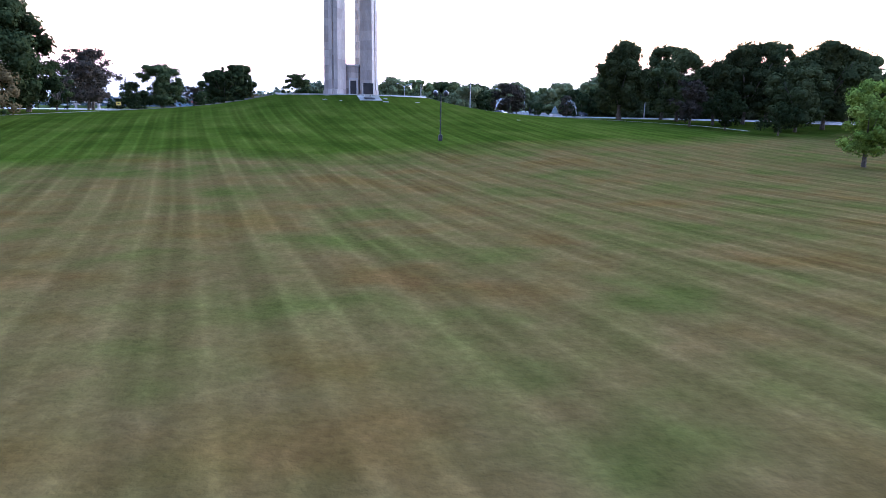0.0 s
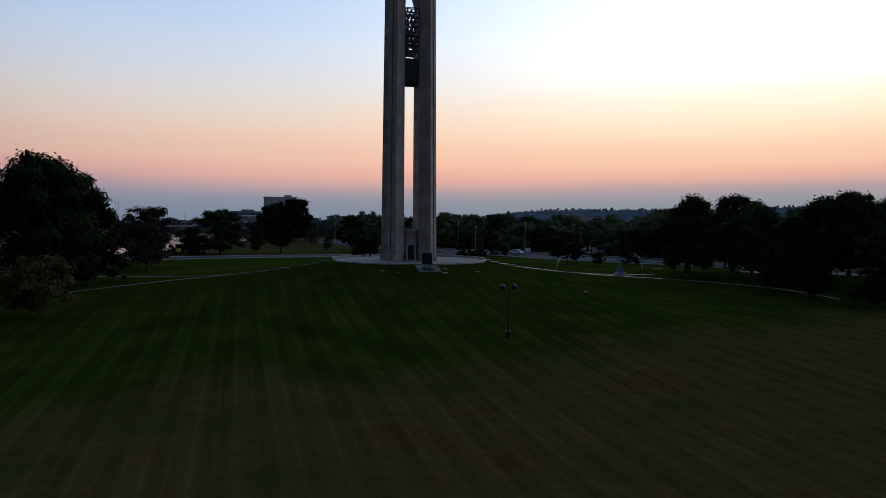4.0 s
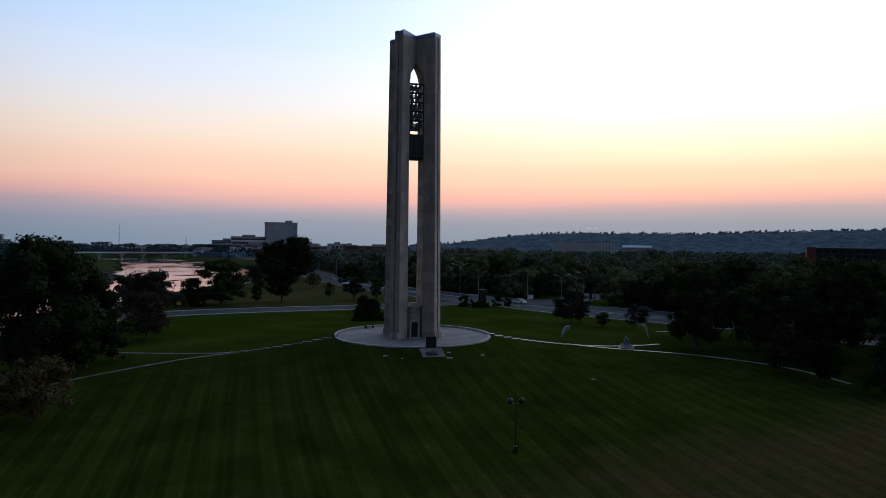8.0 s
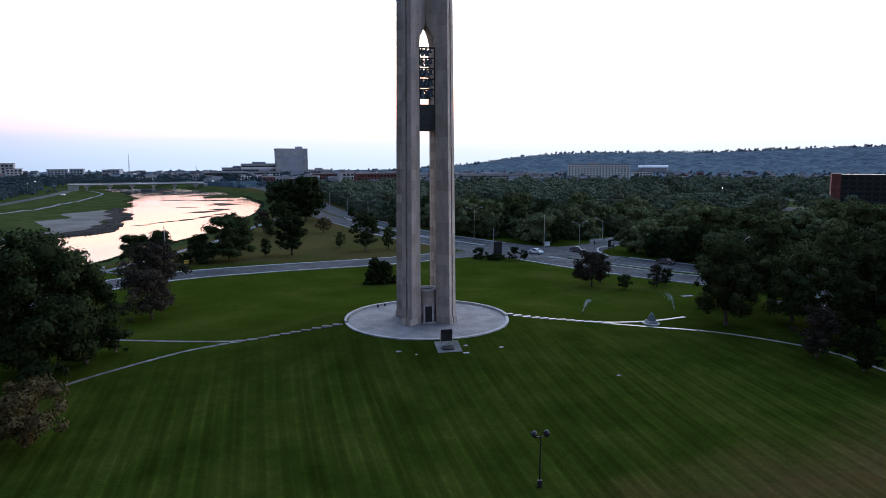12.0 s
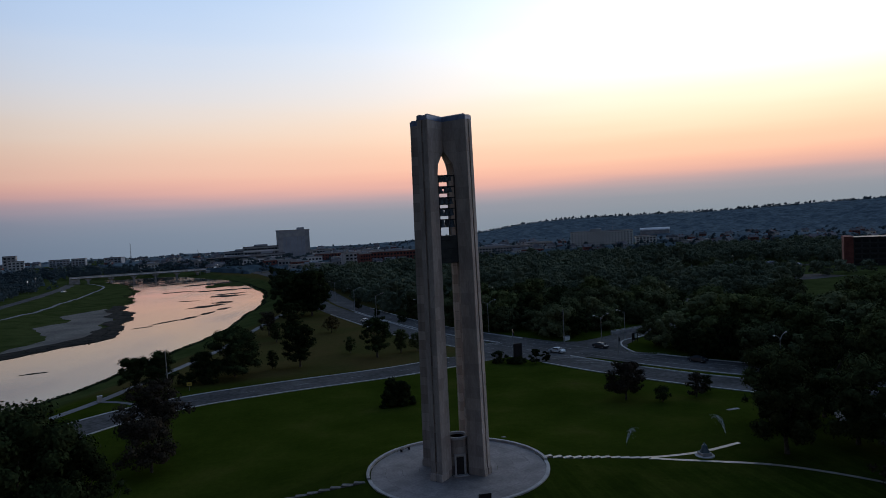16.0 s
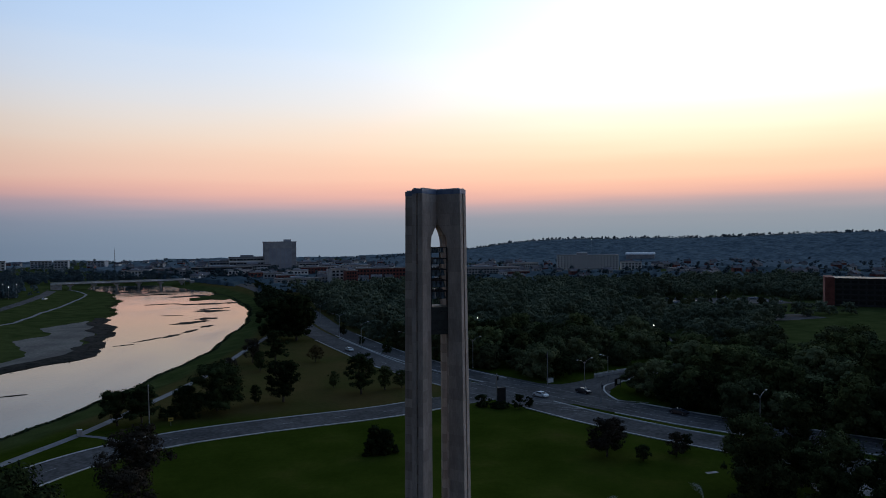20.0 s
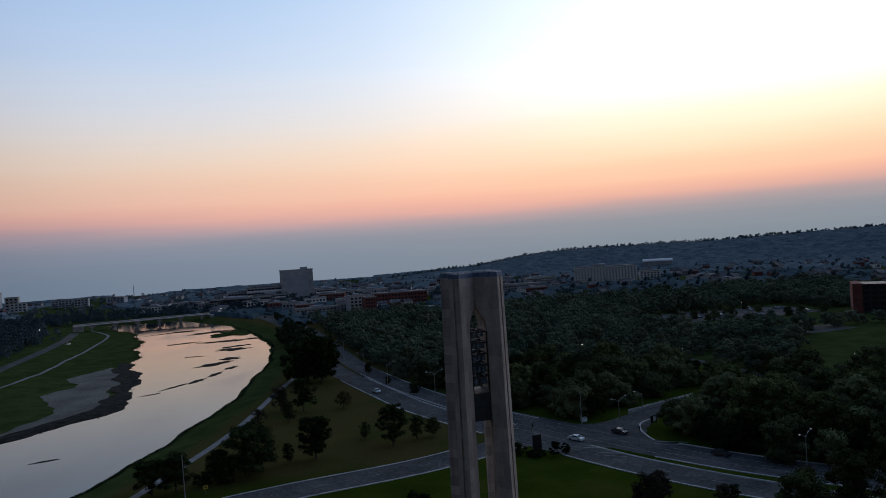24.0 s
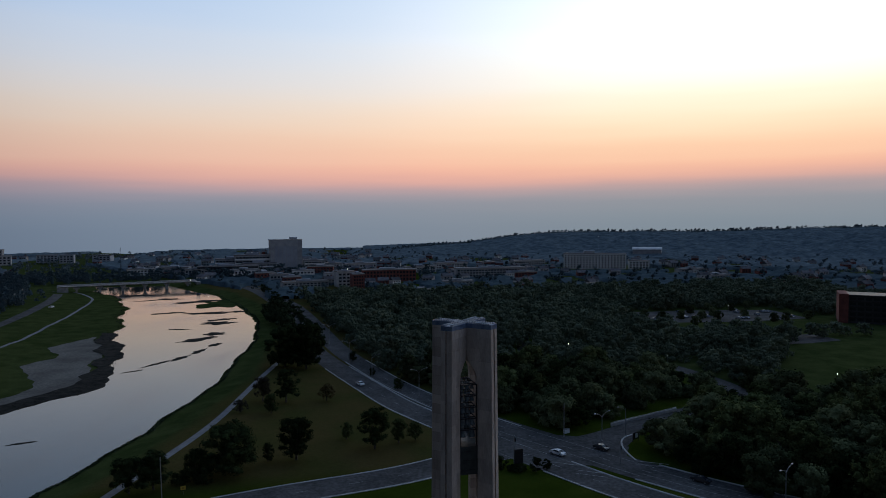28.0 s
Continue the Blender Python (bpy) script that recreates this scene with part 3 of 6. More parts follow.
WEST_LANES = [(-152, 697), (-114, 636), (-76, 566), (-46, 446), (-38.5, 400), (-27, 320), (-19, 250), (-9, 205), (1.5, 168), (9, 143), (17, 124), (27.5, 103), (41.5, 76.5), (49, 62.5), (57, 50), (65.5, 39), (83, 19), (109, -9)]
EAST_LANES = [(-144, 703), (-105, 641), (-67, 570), (-37, 448), (-28, 400), (-16.5, 320), (-8, 255), (-0.5, 217), (8.8, 181), (17, 155), (27, 130), (38.5, 108), (53.5, 82), (61.8, 68.4), (71.2, 55.4), (80, 45.4), (98.2, 26.4), (122, 0.4)]
DRIVE = [(-86, -14), (-82, 5), (-76, 26), (-68, 44), (-59, 56.5), (-46, 65.5), (-28, 71.5), (0, 78), (18, 85), (36, 91), (46, 88)]
SIDE = [(50, 86), (62, 93), (76, 103), (95, 112), (112, 119.5), (125, 127), (132.5, 136), (134, 148), (133, 160), (131.5, 172), (130, 180)]


def build_roads():
    for pts, w, name, label, lift in ((WEST_LANES, 10.2, "road_west_lanes", "dark asphalt lanes of a divided road", 0.07),
                                (EAST_LANES, [7, 7, 7, 7, 7.2, 7.4, 9, 9.6, 9.8, 10, 10, 10.5, 12.4, 12.4, 12.4, 12.4], "road_east_lanes", "dark asphalt lanes of a divided road", 0.075),
                                (DRIVE, 10.8, "road_park_drive", "worn grey asphalt park drive beside the lawn", 0.065),
                                (SIDE, [20, 13, 8, 7.5, 7.5, 7.5, 7.5, 7.5, 7, 7, 6.5], "road_side_street", "narrow asphalt side road into the trees", 0.06)):
        tagged(ribbon(name, pts, w, lift, ASPHALT, 5), label, "road", kind="structure")
    tagged(ribbon("road_junction", [(30, 101), (41, 93), (52, 86), (62, 80)], [14, 21, 24, 15], 0.08, ASPHALT, 6), "asphalt of the signalled junction", "road", kind="structure")
    tagged(ribbon("road_river_drive", [(-186, 240), (-195, 290), (-204.5, 340), (-210.5, 400), (-223, 486), (-240, 560), (-258, 612)], 7.5, 0.08, ASPHALT, 3), "grey road along the far bank", "road", kind="structure")
    tagged(ribbon("pavement_river_path", [(-178, 225), (-174, 274), (-174, 305), (-176.5, 335), (-184, 410), (-193, 480), (-199, 515), (-206, 540), (-226, 580), (-240, 600)], 1.9, 0.06, GREYPATH, 2), "pale path on the grassy far bank", "path", kind="structure")
    tagged(ribbon("pavement_levee_path", [(-80, 44), (-72, 62), (-66, 76), (-57, 105), (-51, 126), (-46.5, 148), (-38.5, 199), (-27, 255)], 2.3, 0.06, GREYPATH, 2), "grey path along the top of the river bank", "path", kind="structure")
    tagged(ribbon("pavement_link_path", [(-67, 73.2), (-62, 71), (-56, 66)], 1.2, 0.06, GREYPATH, 2), "short grey path from the drive to the levee path", "path", kind="structure")
    # kerbs, gutters and paint
    for pts, off, nm in ((WEST_LANES, 5.25, "kerb"), (WEST_LANES, -5.25, "kerb"), (EAST_LANES, 4.7, "kerb"), (EAST_LANES, -4.7, "kerb"), (DRIVE, 5.55, "kerb"), (DRIVE, -5.55, "kerb")):
        seg = pts[7:] if len(pts) > 12 else pts
        if pts is not DRIVE:      # the kerbs stop at the junction
            runs = [[p for p in seg if p[1] > 104 or (off * (1 if pts is WEST_LANES else -1) > 0 and p[1] > 92)], [p for p in seg if p[1] < 78]]
        else:
            runs = [seg[:-2]]
        for run in runs:
            if len(run) > 1:
                wide = 6.4 / 4.7 if pts is EAST_LANES and run[0][1] < 78 else 1.0      # turning lanes
                tagged(ribbon(nm, run, 0.42, 0.17, KERB, 1, offset=off * wide, thick=0.2), "grey concrete kerb", "kerb", "road kerbs", "structure")
    tagged(ribbon("kerb", [(62.8, 76.5), (63.2, 82), (64.6, 88.2), (68.4, 94.2), (77.6, 98.8), (92, 106.5)], 0.5, 0.18, KERB, 1, 1.0, thick=0.2), "grey concrete kerb", "kerb", "road kerbs", "structure")
    for pts in (WEST_LANES[8:], EAST_LANES[8:], DRIVE[2:10]):
        c = curve(pts, 1.0)
        for i in range(0, len(c) - 4, 12):
            tagged(ribbon("lane_mark", c[i:i + 4].tolist(), 0.16, 0.10, PAINT, 1, 1.0), "white dashed lane line", "road marking", "lane lines", "structure")
    for pts, off in ((WEST_LANES[8:], 4.7), (WEST_LANES[8:], -4.7), (EAST_LANES[8:14], 3.7), (EAST_LANES[8:14], -3.7), (EAST_LANES[13:], 5.8), (EAST_LANES[13:], -5.8), (EAST_LANES[13:], -2.1), (EAST_LANES[13:], 2.1), (DRIVE[3:10], 5.0)):
        tagged(ribbon("edge_line", pts, 0.14, 0.095, PAINT, 1, offset=off), "worn white edge line", "road marking", "edge lines", "structure")
    for (x, y), a in (((48.5, 71), 58), ((66, 74), 60), ((31, 106), 60), ((44.5, 77.5), 58)):
        bm = bmesh.new()
        box(bm, -4, 4, -0.13, 0.13, 0, 0.012)
        if x != 44.5:
            box(bm, -4, 4, -2.3, -2.12, 0, 0.012)
        ob = part("crossing", bm, PAINT, None)
        ob.matrix_basis = pose(x, y, PLAIN_Z + 0.10, 0, 0, a - 90)
        tagged(ob, "white painted stop and crossing lines at the junction", "road marking", "crossings", "structure")


build_roads()


def build_paths():
    """Concrete slabs that step down the mound on both sides, then level paths."""
    lines = ([(12.2, 0.8), (21.2, 2.4), (28.3, 2.1), (37, 3.0), (45, 5.4)], [(28.3, 1.7), (35.5, -0.4), (44.5, -3.9), (52, -10), (56, -15.5), (58, -24)],
             [(-12.0, -1.2), (-17, 0.2), (-21.5, 0.6), (-26.3, 0.4), (-33.3, 2.9), (-44, 6.8), (-60, 12)], [(-26.3, 0.1), (-32.5, -1.2), (-38.3, -5.0), (-43.3, -9.2), (-47, -13)])
    for pts in lines:
        root = thing("pavement_lawn_path", pose(0, 0, 0), "pale concrete slab path stepping down the grassy mound", "path", "lawn paths", "structure")
        c = curve(pts, 0.5)
        n = 3
        for i in range(0, len(c) - 2, n):
            j = min(i + n, len(c) - 1)
            a, b = c[i], c[j]
            d = (b - a); L = np.linalg.norm(d)
            if L < 0.4:
                continue
            d /= L; nn = np.array([d[1], -d[0]])
            za, zb = float(land(*a)) + 0.025, float(land(*b)) + 0.025
            if abs(za - zb) > 0.11:
                za = zb = 0.85 * max(za, zb) + 0.15 * min(za, zb)       # a level tread
            w = 0.34
            v = [(*(p + s * nn * w), z + h) for h in (-0.28, 0) for p, s, z in ((a, 1, za), (b - d * 0.02, 1, zb), (b - d * 0.02, -1, zb), (a, -1, za))]
            part_mesh("slab", mesh_of("slab", v, [(3, 2, 1, 0)[::-1], (4, 5, 6, 7)[::-1], (0, 1, 5, 4)[::-1], (1, 2, 6, 5)[::-1], (2, 3, 7, 6)[::-1], (3, 0, 4, 7)[::-1]], PATHSLAB if pts[0][0] > 0 else DULLSLAB), root)


# ---- plaza and tower ----
TOWER = (0.02, -0.3, 2.2)     # place and turn of its plan
HEIGHT = 46.0


def build_plaza():
    root = thing("pavement_plaza", pose(0.3, 0, 0), "round pale paved plaza round the tower's foot", "plaza", kind="structure")
    part("base", lathe(bmesh.new(), [(12.05, -1.1), (12.05, -0.06), (11.9, -0.02), (0, -0.02)], 72), CONCRETE, root)
    # rings of paving slabs
    for r0, r1, n in ((3.0, 5.2, 20), (5.2, 7.4, 30), (7.4, 9.6, 40), (9.6, 11.58, 52)):
        a = 2 * math.pi / n
        k = 3
        v, g = [], 0.012
        for r in (r0 + g, r1 - g):
            for i in range(k + 1):
                t = a * (i / k) * (1 - 0.004) + 0.002 * a
                v.append((r * math.cos(t), r * math.sin(t), 0.035))
        v += [(x, y, -0.01) for x, y, z in v]
        m = 2 * (k + 1)
        f = [(i, i + k + 1, i + k + 2, i + 1) for i in range(k)]
        f += [(k + 1 + i, m + k + 1 + i, m + k + 2 + i, k + 2 + i) for i in range(k)] + [(i, i + 1, m + i + 1, m + i) for i in range(k)]
        f += [(0, m, m + k + 1, k + 1), (k, 2 * k + 1, m + 2 * k + 1, m + k)]
        me = mesh_of("paving_slab", v, f, PAVER)
        for i in range(n):
            part_mesh("paving_slab", me, root, m=pose(0, 0, 0, 0, 0, 360 * i / n + (r0 * 17) % 7))
    # kerb in front, low wall with seats behind
    for nm, a0, a1, h, r0, r1, n in (("rim_kerb", 184, 356, 0.10, 11.62, 12.08, 26), ("rim_wall", -4, 184, 0.32, 11.74, 12.13, 28)):
        for i in range(n):
            t0, t1 = radians(a0 + (a1 - a0) * i / n), radians(a0 + (a1 - a0) * (i + 0.985) / n)
            v = [(r * math.cos(t), r * math.sin(t), z) for z in (-0.8, h) for r, t in ((r0, t0), (r1, t0), (r1, t1), (r0, t1))]
            part_mesh(nm, mesh_of(nm, v, [(3, 2, 1, 0), (4, 5, 6, 7), (0, 1, 5, 4), (1, 2, 6, 5), (2, 3, 7, 6), (3, 0, 4, 7)], PALE), root)
    for az in (58, 122):
        b = thing("bench", pose(10.7 * math.cos(radians(az)), 10.7 * math.sin(radians(az)), 0.03, 0, 0, az - 90), "dark slatted bench by the low plaza wall", "bench", "plaza benches")
        for k in range(4):
            part("slat", boxed(-0.9, 0.9, -0.22 + k * 0.12, -0.13 + k * 0.12, 0.42, 0.46), DARKSTEEL, b)
        for x in (-0.7, 0.7):
            part("leg", boxed(x - 0.04, x + 0.04, -0.2, 0.22, 0, 0.42), DARKSTEEL, b)


def slot(z):
    """Half width of the pointed openings at height z."""
    spring, apex, w = 38.7, 41.7, 1.14
    if z <= spring:
        return w
    if z >= apex:
        return 0.0
    t = (z - spring) / (apex - spring)
    return w * (1 - t ** 2.3)


def build_tower():
    x, y, a = TOWER
    root = thing("bell_tower", pose(x, y, 0, 0, 0, a), "tall limestone bell tower with four piers and pointed openings", "tower")
    zs = [0, 0.9, 0.92] + list(np.arange(2.4, 38.6, 1.22)) + [38.7 + (41.7 - 38.7) * t for t in (0, 0.15, 0.3, 0.42, 0.54, 0.65, 0.75, 0.84, 0.91, 0.96, 0.985, 1)] + [43.6, 45.2, HEIGHT]

    def ring(z):
        s = 1.135 - 0.12 * z / HEIGHT
        if z <= 0.9:
            s += 0.04
        h = max(slot(z), 0.012)
        o, i, w = 3.45 * s, 2.4 * s, 1.05 * s
        g, d = 0.13, 0.16      # the groove down the outer end
        ux, uy = (i - o) / math.hypot(i - o, o - i), (o - i) / math.hypot(i - o, o - i)
        mx, my = (o + i) / 2, (o + i) / 2
        nx = ny = math.sqrt(0.5)
        return [(h, h), (h + w, h), (o, i), (mx - ux * g, my - uy * g), (mx - ux * g - nx * d, my - uy * g - ny * d),
                (mx + ux * g - nx * d, my + uy * g - ny * d), (mx + ux * g, my + uy * g), (i, o), (h, h + w)]
    v, f = [], []
    k = 9
    for z in zs:
        v += [(p, q, z) for p, q in ring(z)]
    for r in range(len(zs) - 1):
        for i in range(k):
            j = (i + 1) % k
            f.append((r * k + i, r * k + j, (r + 1) * k + j, (r + 1) * k + i))
    f.append(tuple(range((len(zs) - 1) * k, len(zs) * k)))
    me = mesh_of("pier", v, f, STONE)
    cop = [(0, 0), (1.10, -0.0), (3.535, 2.44), (2.44, 3.535), (0, 1.10)]
    cv = [(p, q, z) for z in (HEIGHT - 0.5, HEIGHT + 0.06) for p, q in cop]
    cf = [(5, 6, 7, 8, 9)] + [(i, (i + 1) % 5, (i + 1) % 5 + 5, i + 5) for i in range(5)]
    cm = mesh_of("coping", cv, cf, COPING)
    deck = [(0, 0), (0.82, 0), (3.22, 2.36), (2.36, 3.22), (0, 0.82)]
    rm = mesh_of("roof_deck", [(p, q, z) for z in (HEIGHT + 0.0, HEIGHT + 0.075) for p, q in deck], cf, ROOFPALE)
    rib = mesh_of("roof_rib", [(sx * 0.09, sy * 0.2, sz * 0.1) for sx in (-1, 1) for sy in (-1, 1) for sz in (-1, 1)],
                  [(0, 1, 3, 2), (4, 6, 7, 5), (0, 4, 5, 1), (2, 3, 7, 6), (0, 2, 6, 4), (1, 5, 7, 3)], ROOFPALE)
    for q in range(4):
        p = part_mesh("pier", me, root, m=pose(0, 0, 0, 0, 0, 90 * q))
        part_mesh("coping", cm, p, "blue-grey metal coping")
        part_mesh("roof_deck", rm, p, "pale flat roof")
        for k in range(11):
            part_mesh("roof_rib", rib, p, m=pose(0.55 + 0.26 * k, 0.1 + 0.225 * k, HEIGHT + 0.12, 0, 0, 45))
            part_mesh("roof_rib", rib, p, m=pose(0.1 + 0.225 * k, 0.55 + 0.26 * k, HEIGHT + 0.12, 0, 0, 45))
    # facing stones on the sides that look over the lawn, 3 cm proud, with open joints
    def face(q, i, j, splits):
        turn = Matrix.Rotation(radians(90 * q), 4, "Z")
        row = 0
        z0 = 0.98
        while z0 < 45.2:
            z1 = min(z0 + 1.5, 45.42)
            lo, hi = ring(z0 + 0.012), ring(z1 - 0.012)
            cuts = splits[row % len(splits)]
            for a, b in zip(cuts, cuts[1:]):
                def at(r, t, z):
                    return Vector((r[i][0] + (r[j][0] - r[i][0]) * t, r[i][1] + (r[j][1] - r[i][1]) * t, z))
                e = 0.012 / max(0.5, math.hypot(lo[j][0] - lo[i][0], lo[j][1] - lo[i][1]))
                c = [at(lo, a + e, z0 + 0.012), at(lo, b - e, z0 + 0.012), at(hi, b - e, z1 - 0.012), at(hi, a + e, z1 - 0.012)]
                out = (c[1] - c[0]).cross(c[3] - c[0]).normalized()
                v = [p - out * 0.02 for p in c] + [p + out * 0.03 for p in c]
                v = [turn @ p for p in v]
                part_mesh("facing_stone", mesh_of("facing_stone", v, [(4, 5, 6, 7), (0, 1, 5, 4), (1, 2, 6, 5), (2, 3, 7, 6), (3, 0, 4, 7)], FACING), root)
            z0 = z1
            row += 1
    half = [(0, 1), (0, 0.55, 1)]
    face(2, 1, 2, half); face(2, 2, 3, [(0, 1)]); face(2, 6, 7, [(0, 1)]); face(2, 7, 8, half)
    face(3, 1, 2, half); face(3, 2, 3, [(0, 1)]); face(3, 6, 7, [(0, 1)]); face(3, 7, 8, half)
    # slit lights in the grooves
    sm = mesh_of("slit_light", [(sx * 0.09, sy * 0.03, sz * 0.62) for sx in (-1, 1) for sy in (-1, 1) for sz in (-1, 1)],
                 [(0, 1, 3, 2), (4, 6, 7, 5), (0, 4, 5, 1), (2, 3, 7, 6), (0, 2, 6, 4), (1, 5, 7, 3)], DARK)
    for q in range(4):
        for z in (6.5, 9.5, 12.5, 16, 19, 22, 25, 28.5, 31, 33.5):
            s = 1.115 - 0.115 * z / HEIGHT
            d = (3.45 + 2.4) / 2 * math.sqrt(2) * s - 0.15
            t = radians(45 + 90 * q)
            part_mesh("slit_light", sm, root, m=pose(d * math.cos(t), d * math.sin(t), z, 0, 0, math.degrees(t) - 90))
    # playing cabin
    bm = boxed(-1.10, 1.10, -2.12, 2.12, 27.4, 30.9, 0.03)
    c = part("cabin", box(bm, -2.12, 2.12, -1.10, 1.10, 27.403, 30.903, 0.03), CABIN, root, "dark green-grey panelled playing cabin")
    for z in (28.0, 29.2, 30.3):
        for s in (-1, 1):
            part("cabin_band", boxed(-1.09, 1.09, s * 2.135 - 0.02, s * 2.135 + 0.02, z, z + 0.06), DARKSTEEL, c)
    # bell frame and bells
    fr = bmesh.new()
    for sx in (-1.04, 1.04):
        for sy in (-2.0, 2.0):
            box(fr, sx - 0.06, sx + 0.06, sy - 0.06, sy + 0.06, 30.9, 38.6)
    for z in np.arange(32.9, 38.6, 1.4):
        for s in (-2.0, 2.0):
            box(fr, -1.09, 1.09, s - 0.05, s + 0.05, z, z + 0.13)
        for s in (-1.02, 1.02):
            box(fr, s - 0.05, s + 0.05, -2.05, 2.05, z + 0.02, z + 0.13)
        for s in (-1.35, 0.1, 1.4):
            box(fr, -1.05, 1.05, s - 0.05, s + 0.05, z + 0.02, z + 0.14)
    part("bell_frame", fr, DARKSTEEL, root, "dark steel bell frame")
    bell = bmesh.new()
    lathe(bell, [(0.46, -0.62), (0.44, -0.56), (0.34, -0.36), (0.28, -0.1), (0.25, 0.04), (0.16, 0.12), (0.0, 0.14)], 14)
    bmesh_me = bpy.data.meshes.new("bell"); bell.to_mesh(bmesh_me); bell.free(); bmesh_me.materials.append(BRONZE)
    bmesh_me.polygons.foreach_set("use_smooth", [True] * len(bmesh_me.polygons))
    rng = random.Random(4)
    for lv, z in enumerate(np.arange(32.85, 38.6, 1.4)):
        size = 1.45 - 0.16 * lv
        for ax in (-0.62, 0.0, 0.62):
            for ay in (-1.35, 0.1, 1.4):
                if rng.random() < 0.16:
                    continue
                part_mesh("bell", bmesh_me, root, m=pose(ax, ay, z - 0.02, 0, 0, 0) @ Matrix.Diagonal((size * 0.72, size * 0.72, size * 0.95, 1)))
    # entrance between the front piers
    e = part("entrance", lathe(bmesh.new(), [(1.42, 0), (1.42, 4.55), (0, 4.55)], 28, (0, -0.85, 0)), STONE, root, "small round stone entrance lodge")
    part("cornice", lathe(bmesh.new(), [(1.2, 4.56), (1.5, 4.56), (1.54, 4.62), (1.54, 4.86), (1.48, 4.9), (1.22, 4.9), (1.2, 4.56)], 28, (0, -0.85, 0)), PALE, e, "pale stone rim")
    part("door", boxed(-0.52, 0.52, -2.36, -2.24, 0.05, 2.35), DARK, e, "dark entrance door")
    for s in (-1, 1):
        part("door_jamb", boxed(s * 0.62 - 0.12, s * 0.62 + 0.12, -2.42, -2.26, 0, 2.5), PALE, e)
    part("lintel", boxed(-0.74, 0.74, -2.43, -2.26, 2.5, 2.8), PALE, e)
    part("step", boxed(-1.0, 1.0, -3.0, -2.2, 0.0, 0.14, 0.02), PALE, e)


build_tower()


def at_ground(x, y, turn=0.0):
    return pose(x, y, float(land(x, y)), 0, 0, turn)


# ---- trees ----
def crown_quads(rng, h0, h1, rad, count, size, lumps=9, shape="round", core=0.0):
    """Leaf clumps: quads scattered over overlapping lumps along an uneven envelope, so that the outline is ragged and has gaps."""
    cs, rs = [], []
    ph = [rng.random() * 6.28 for _ in range(4)]
    many = int(lumps * (1.0 if shape == "block" else 1.9))
    for i in range(many):
        t = rng.random() ** (1.7 if shape == "block" else 1)
        a = rng.random() * 2 * math.pi
        lean = 1 + 0.16 * math.sin(a + ph[0]) + 0.12 * math.sin(2 * a + ph[1]) + 0.10 * math.sin(3 * a + 5 * t + ph[2])
        if shape == "block":
            room, small = rad * (0.92 - 0.46 * t), 0.72
        elif shape == "cone":
            room, small = rad * (1.02 - t) * 0.85, 1.0 - 0.6 * t
        elif shape == "open":
            room, small = rad * (0.55 + 0.45 * math.sin(math.pi * min(1, 0.25 + 0.8 * t))) * 0.88, 0.78
        else:
            room, small = rad * math.sin(math.pi * (0.20 + 0.72 * t)) ** 0.65 * 0.86, 0.8
        inner = i % 4 == 0
        d = room * lean * (0.45 * rng.random() if inner else 0.55 + 0.45 * rng.random() ** 0.6)
        r = rad * (0.40 + 0.12 * rng.random() if inner else 0.18 + 0.22 * rng.random()) * small
        z = h0 + (h1 - h0) * (0.06 + 0.88 * t + 0.05 * math.sin(2 * a + ph[3]))
        cs.append((d * math.cos(a), d * math.sin(a), min(max(z, h0 + 0.5 * r), h1 - 0.8 * r)))
        rs.append(r)
    cs, rs = np.array(cs), np.array(rs)
    w = rs ** 2 / (rs ** 2).sum()
    g = np.random.RandomState(rng.randrange(1 << 30))
    pick = g.choice(len(cs), count, p=w)
    d = g.normal(size=(count, 3)); d /= np.linalg.norm(d, axis=1)[:, None]
    d[:, 2] *= 0.62 if shape == "open" else 0.85
    depth = g.uniform(0.55, 1.0, count) ** 0.6
    pos = cs[pick] + d * (rs[pick] * depth)[:, None] * (g.uniform(0.86, 1.12, count) + 0.22 * (g.random(count) > 0.9))[:, None]
    pos[:, 2] = np.clip(pos[:, 2], h0 - 0.3, h1 + 0.4)
    u = g.normal(size=(count, 3)); u /= np.linalg.norm(u, axis=1)[:, None]
    n = d + (0, 0, 0.25) + 0.34 * g.normal(size=(count, 3))
    v = np.cross(n, u); v /= np.linalg.norm(v, axis=1)[:, None] + 1e-9
    u = np.cross(v, n); u /= np.linalg.norm(u, axis=1)[:, None] + 1e-9
    s = size * g.uniform(0.55, 1.35, count)[:, None]
    a, b = u * s, v * s * g.uniform(0.5, 0.9, count)[:, None]
    out = np.stack([pos - a, pos - b * 0.8, pos + a, pos + b], 1)
    if not core:
        return out
    # inner foliage of each lump, ragged facets that close the view through the crown
    nu, nv = (8, 5) if count > 1600 else (6, 4) if count > 900 else (5, 3)
    th = np.linspace(0, 2 * math.pi, nu + 1)[None, :]
    ph = np.linspace(-math.pi / 2, math.pi / 2, nv + 1)[:, None]
    ball = np.stack([np.cos(ph) * np.cos(th), np.cos(ph) * np.sin(th), np.sin(ph) * np.ones_like(th) * (0.62 if shape == "open" else 0.85)], -1)
    inner = []
    for c, r in zip(cs, rs):
        k = g.uniform(0.55, 0.92, ball.shape[:2]); k[:, -1] = k[:, 0]
        p = c + ball * (r * core * k)[..., None]
        p[..., 2] = np.clip(p[..., 2], h0, h1)
        inner.append(np.stack([p[:-1, :-1], p[:-1, 1:], p[1:, 1:], p[1:, :-1]], 2).reshape(-1, 4, 3))
    return np.concatenate([out] + inner)


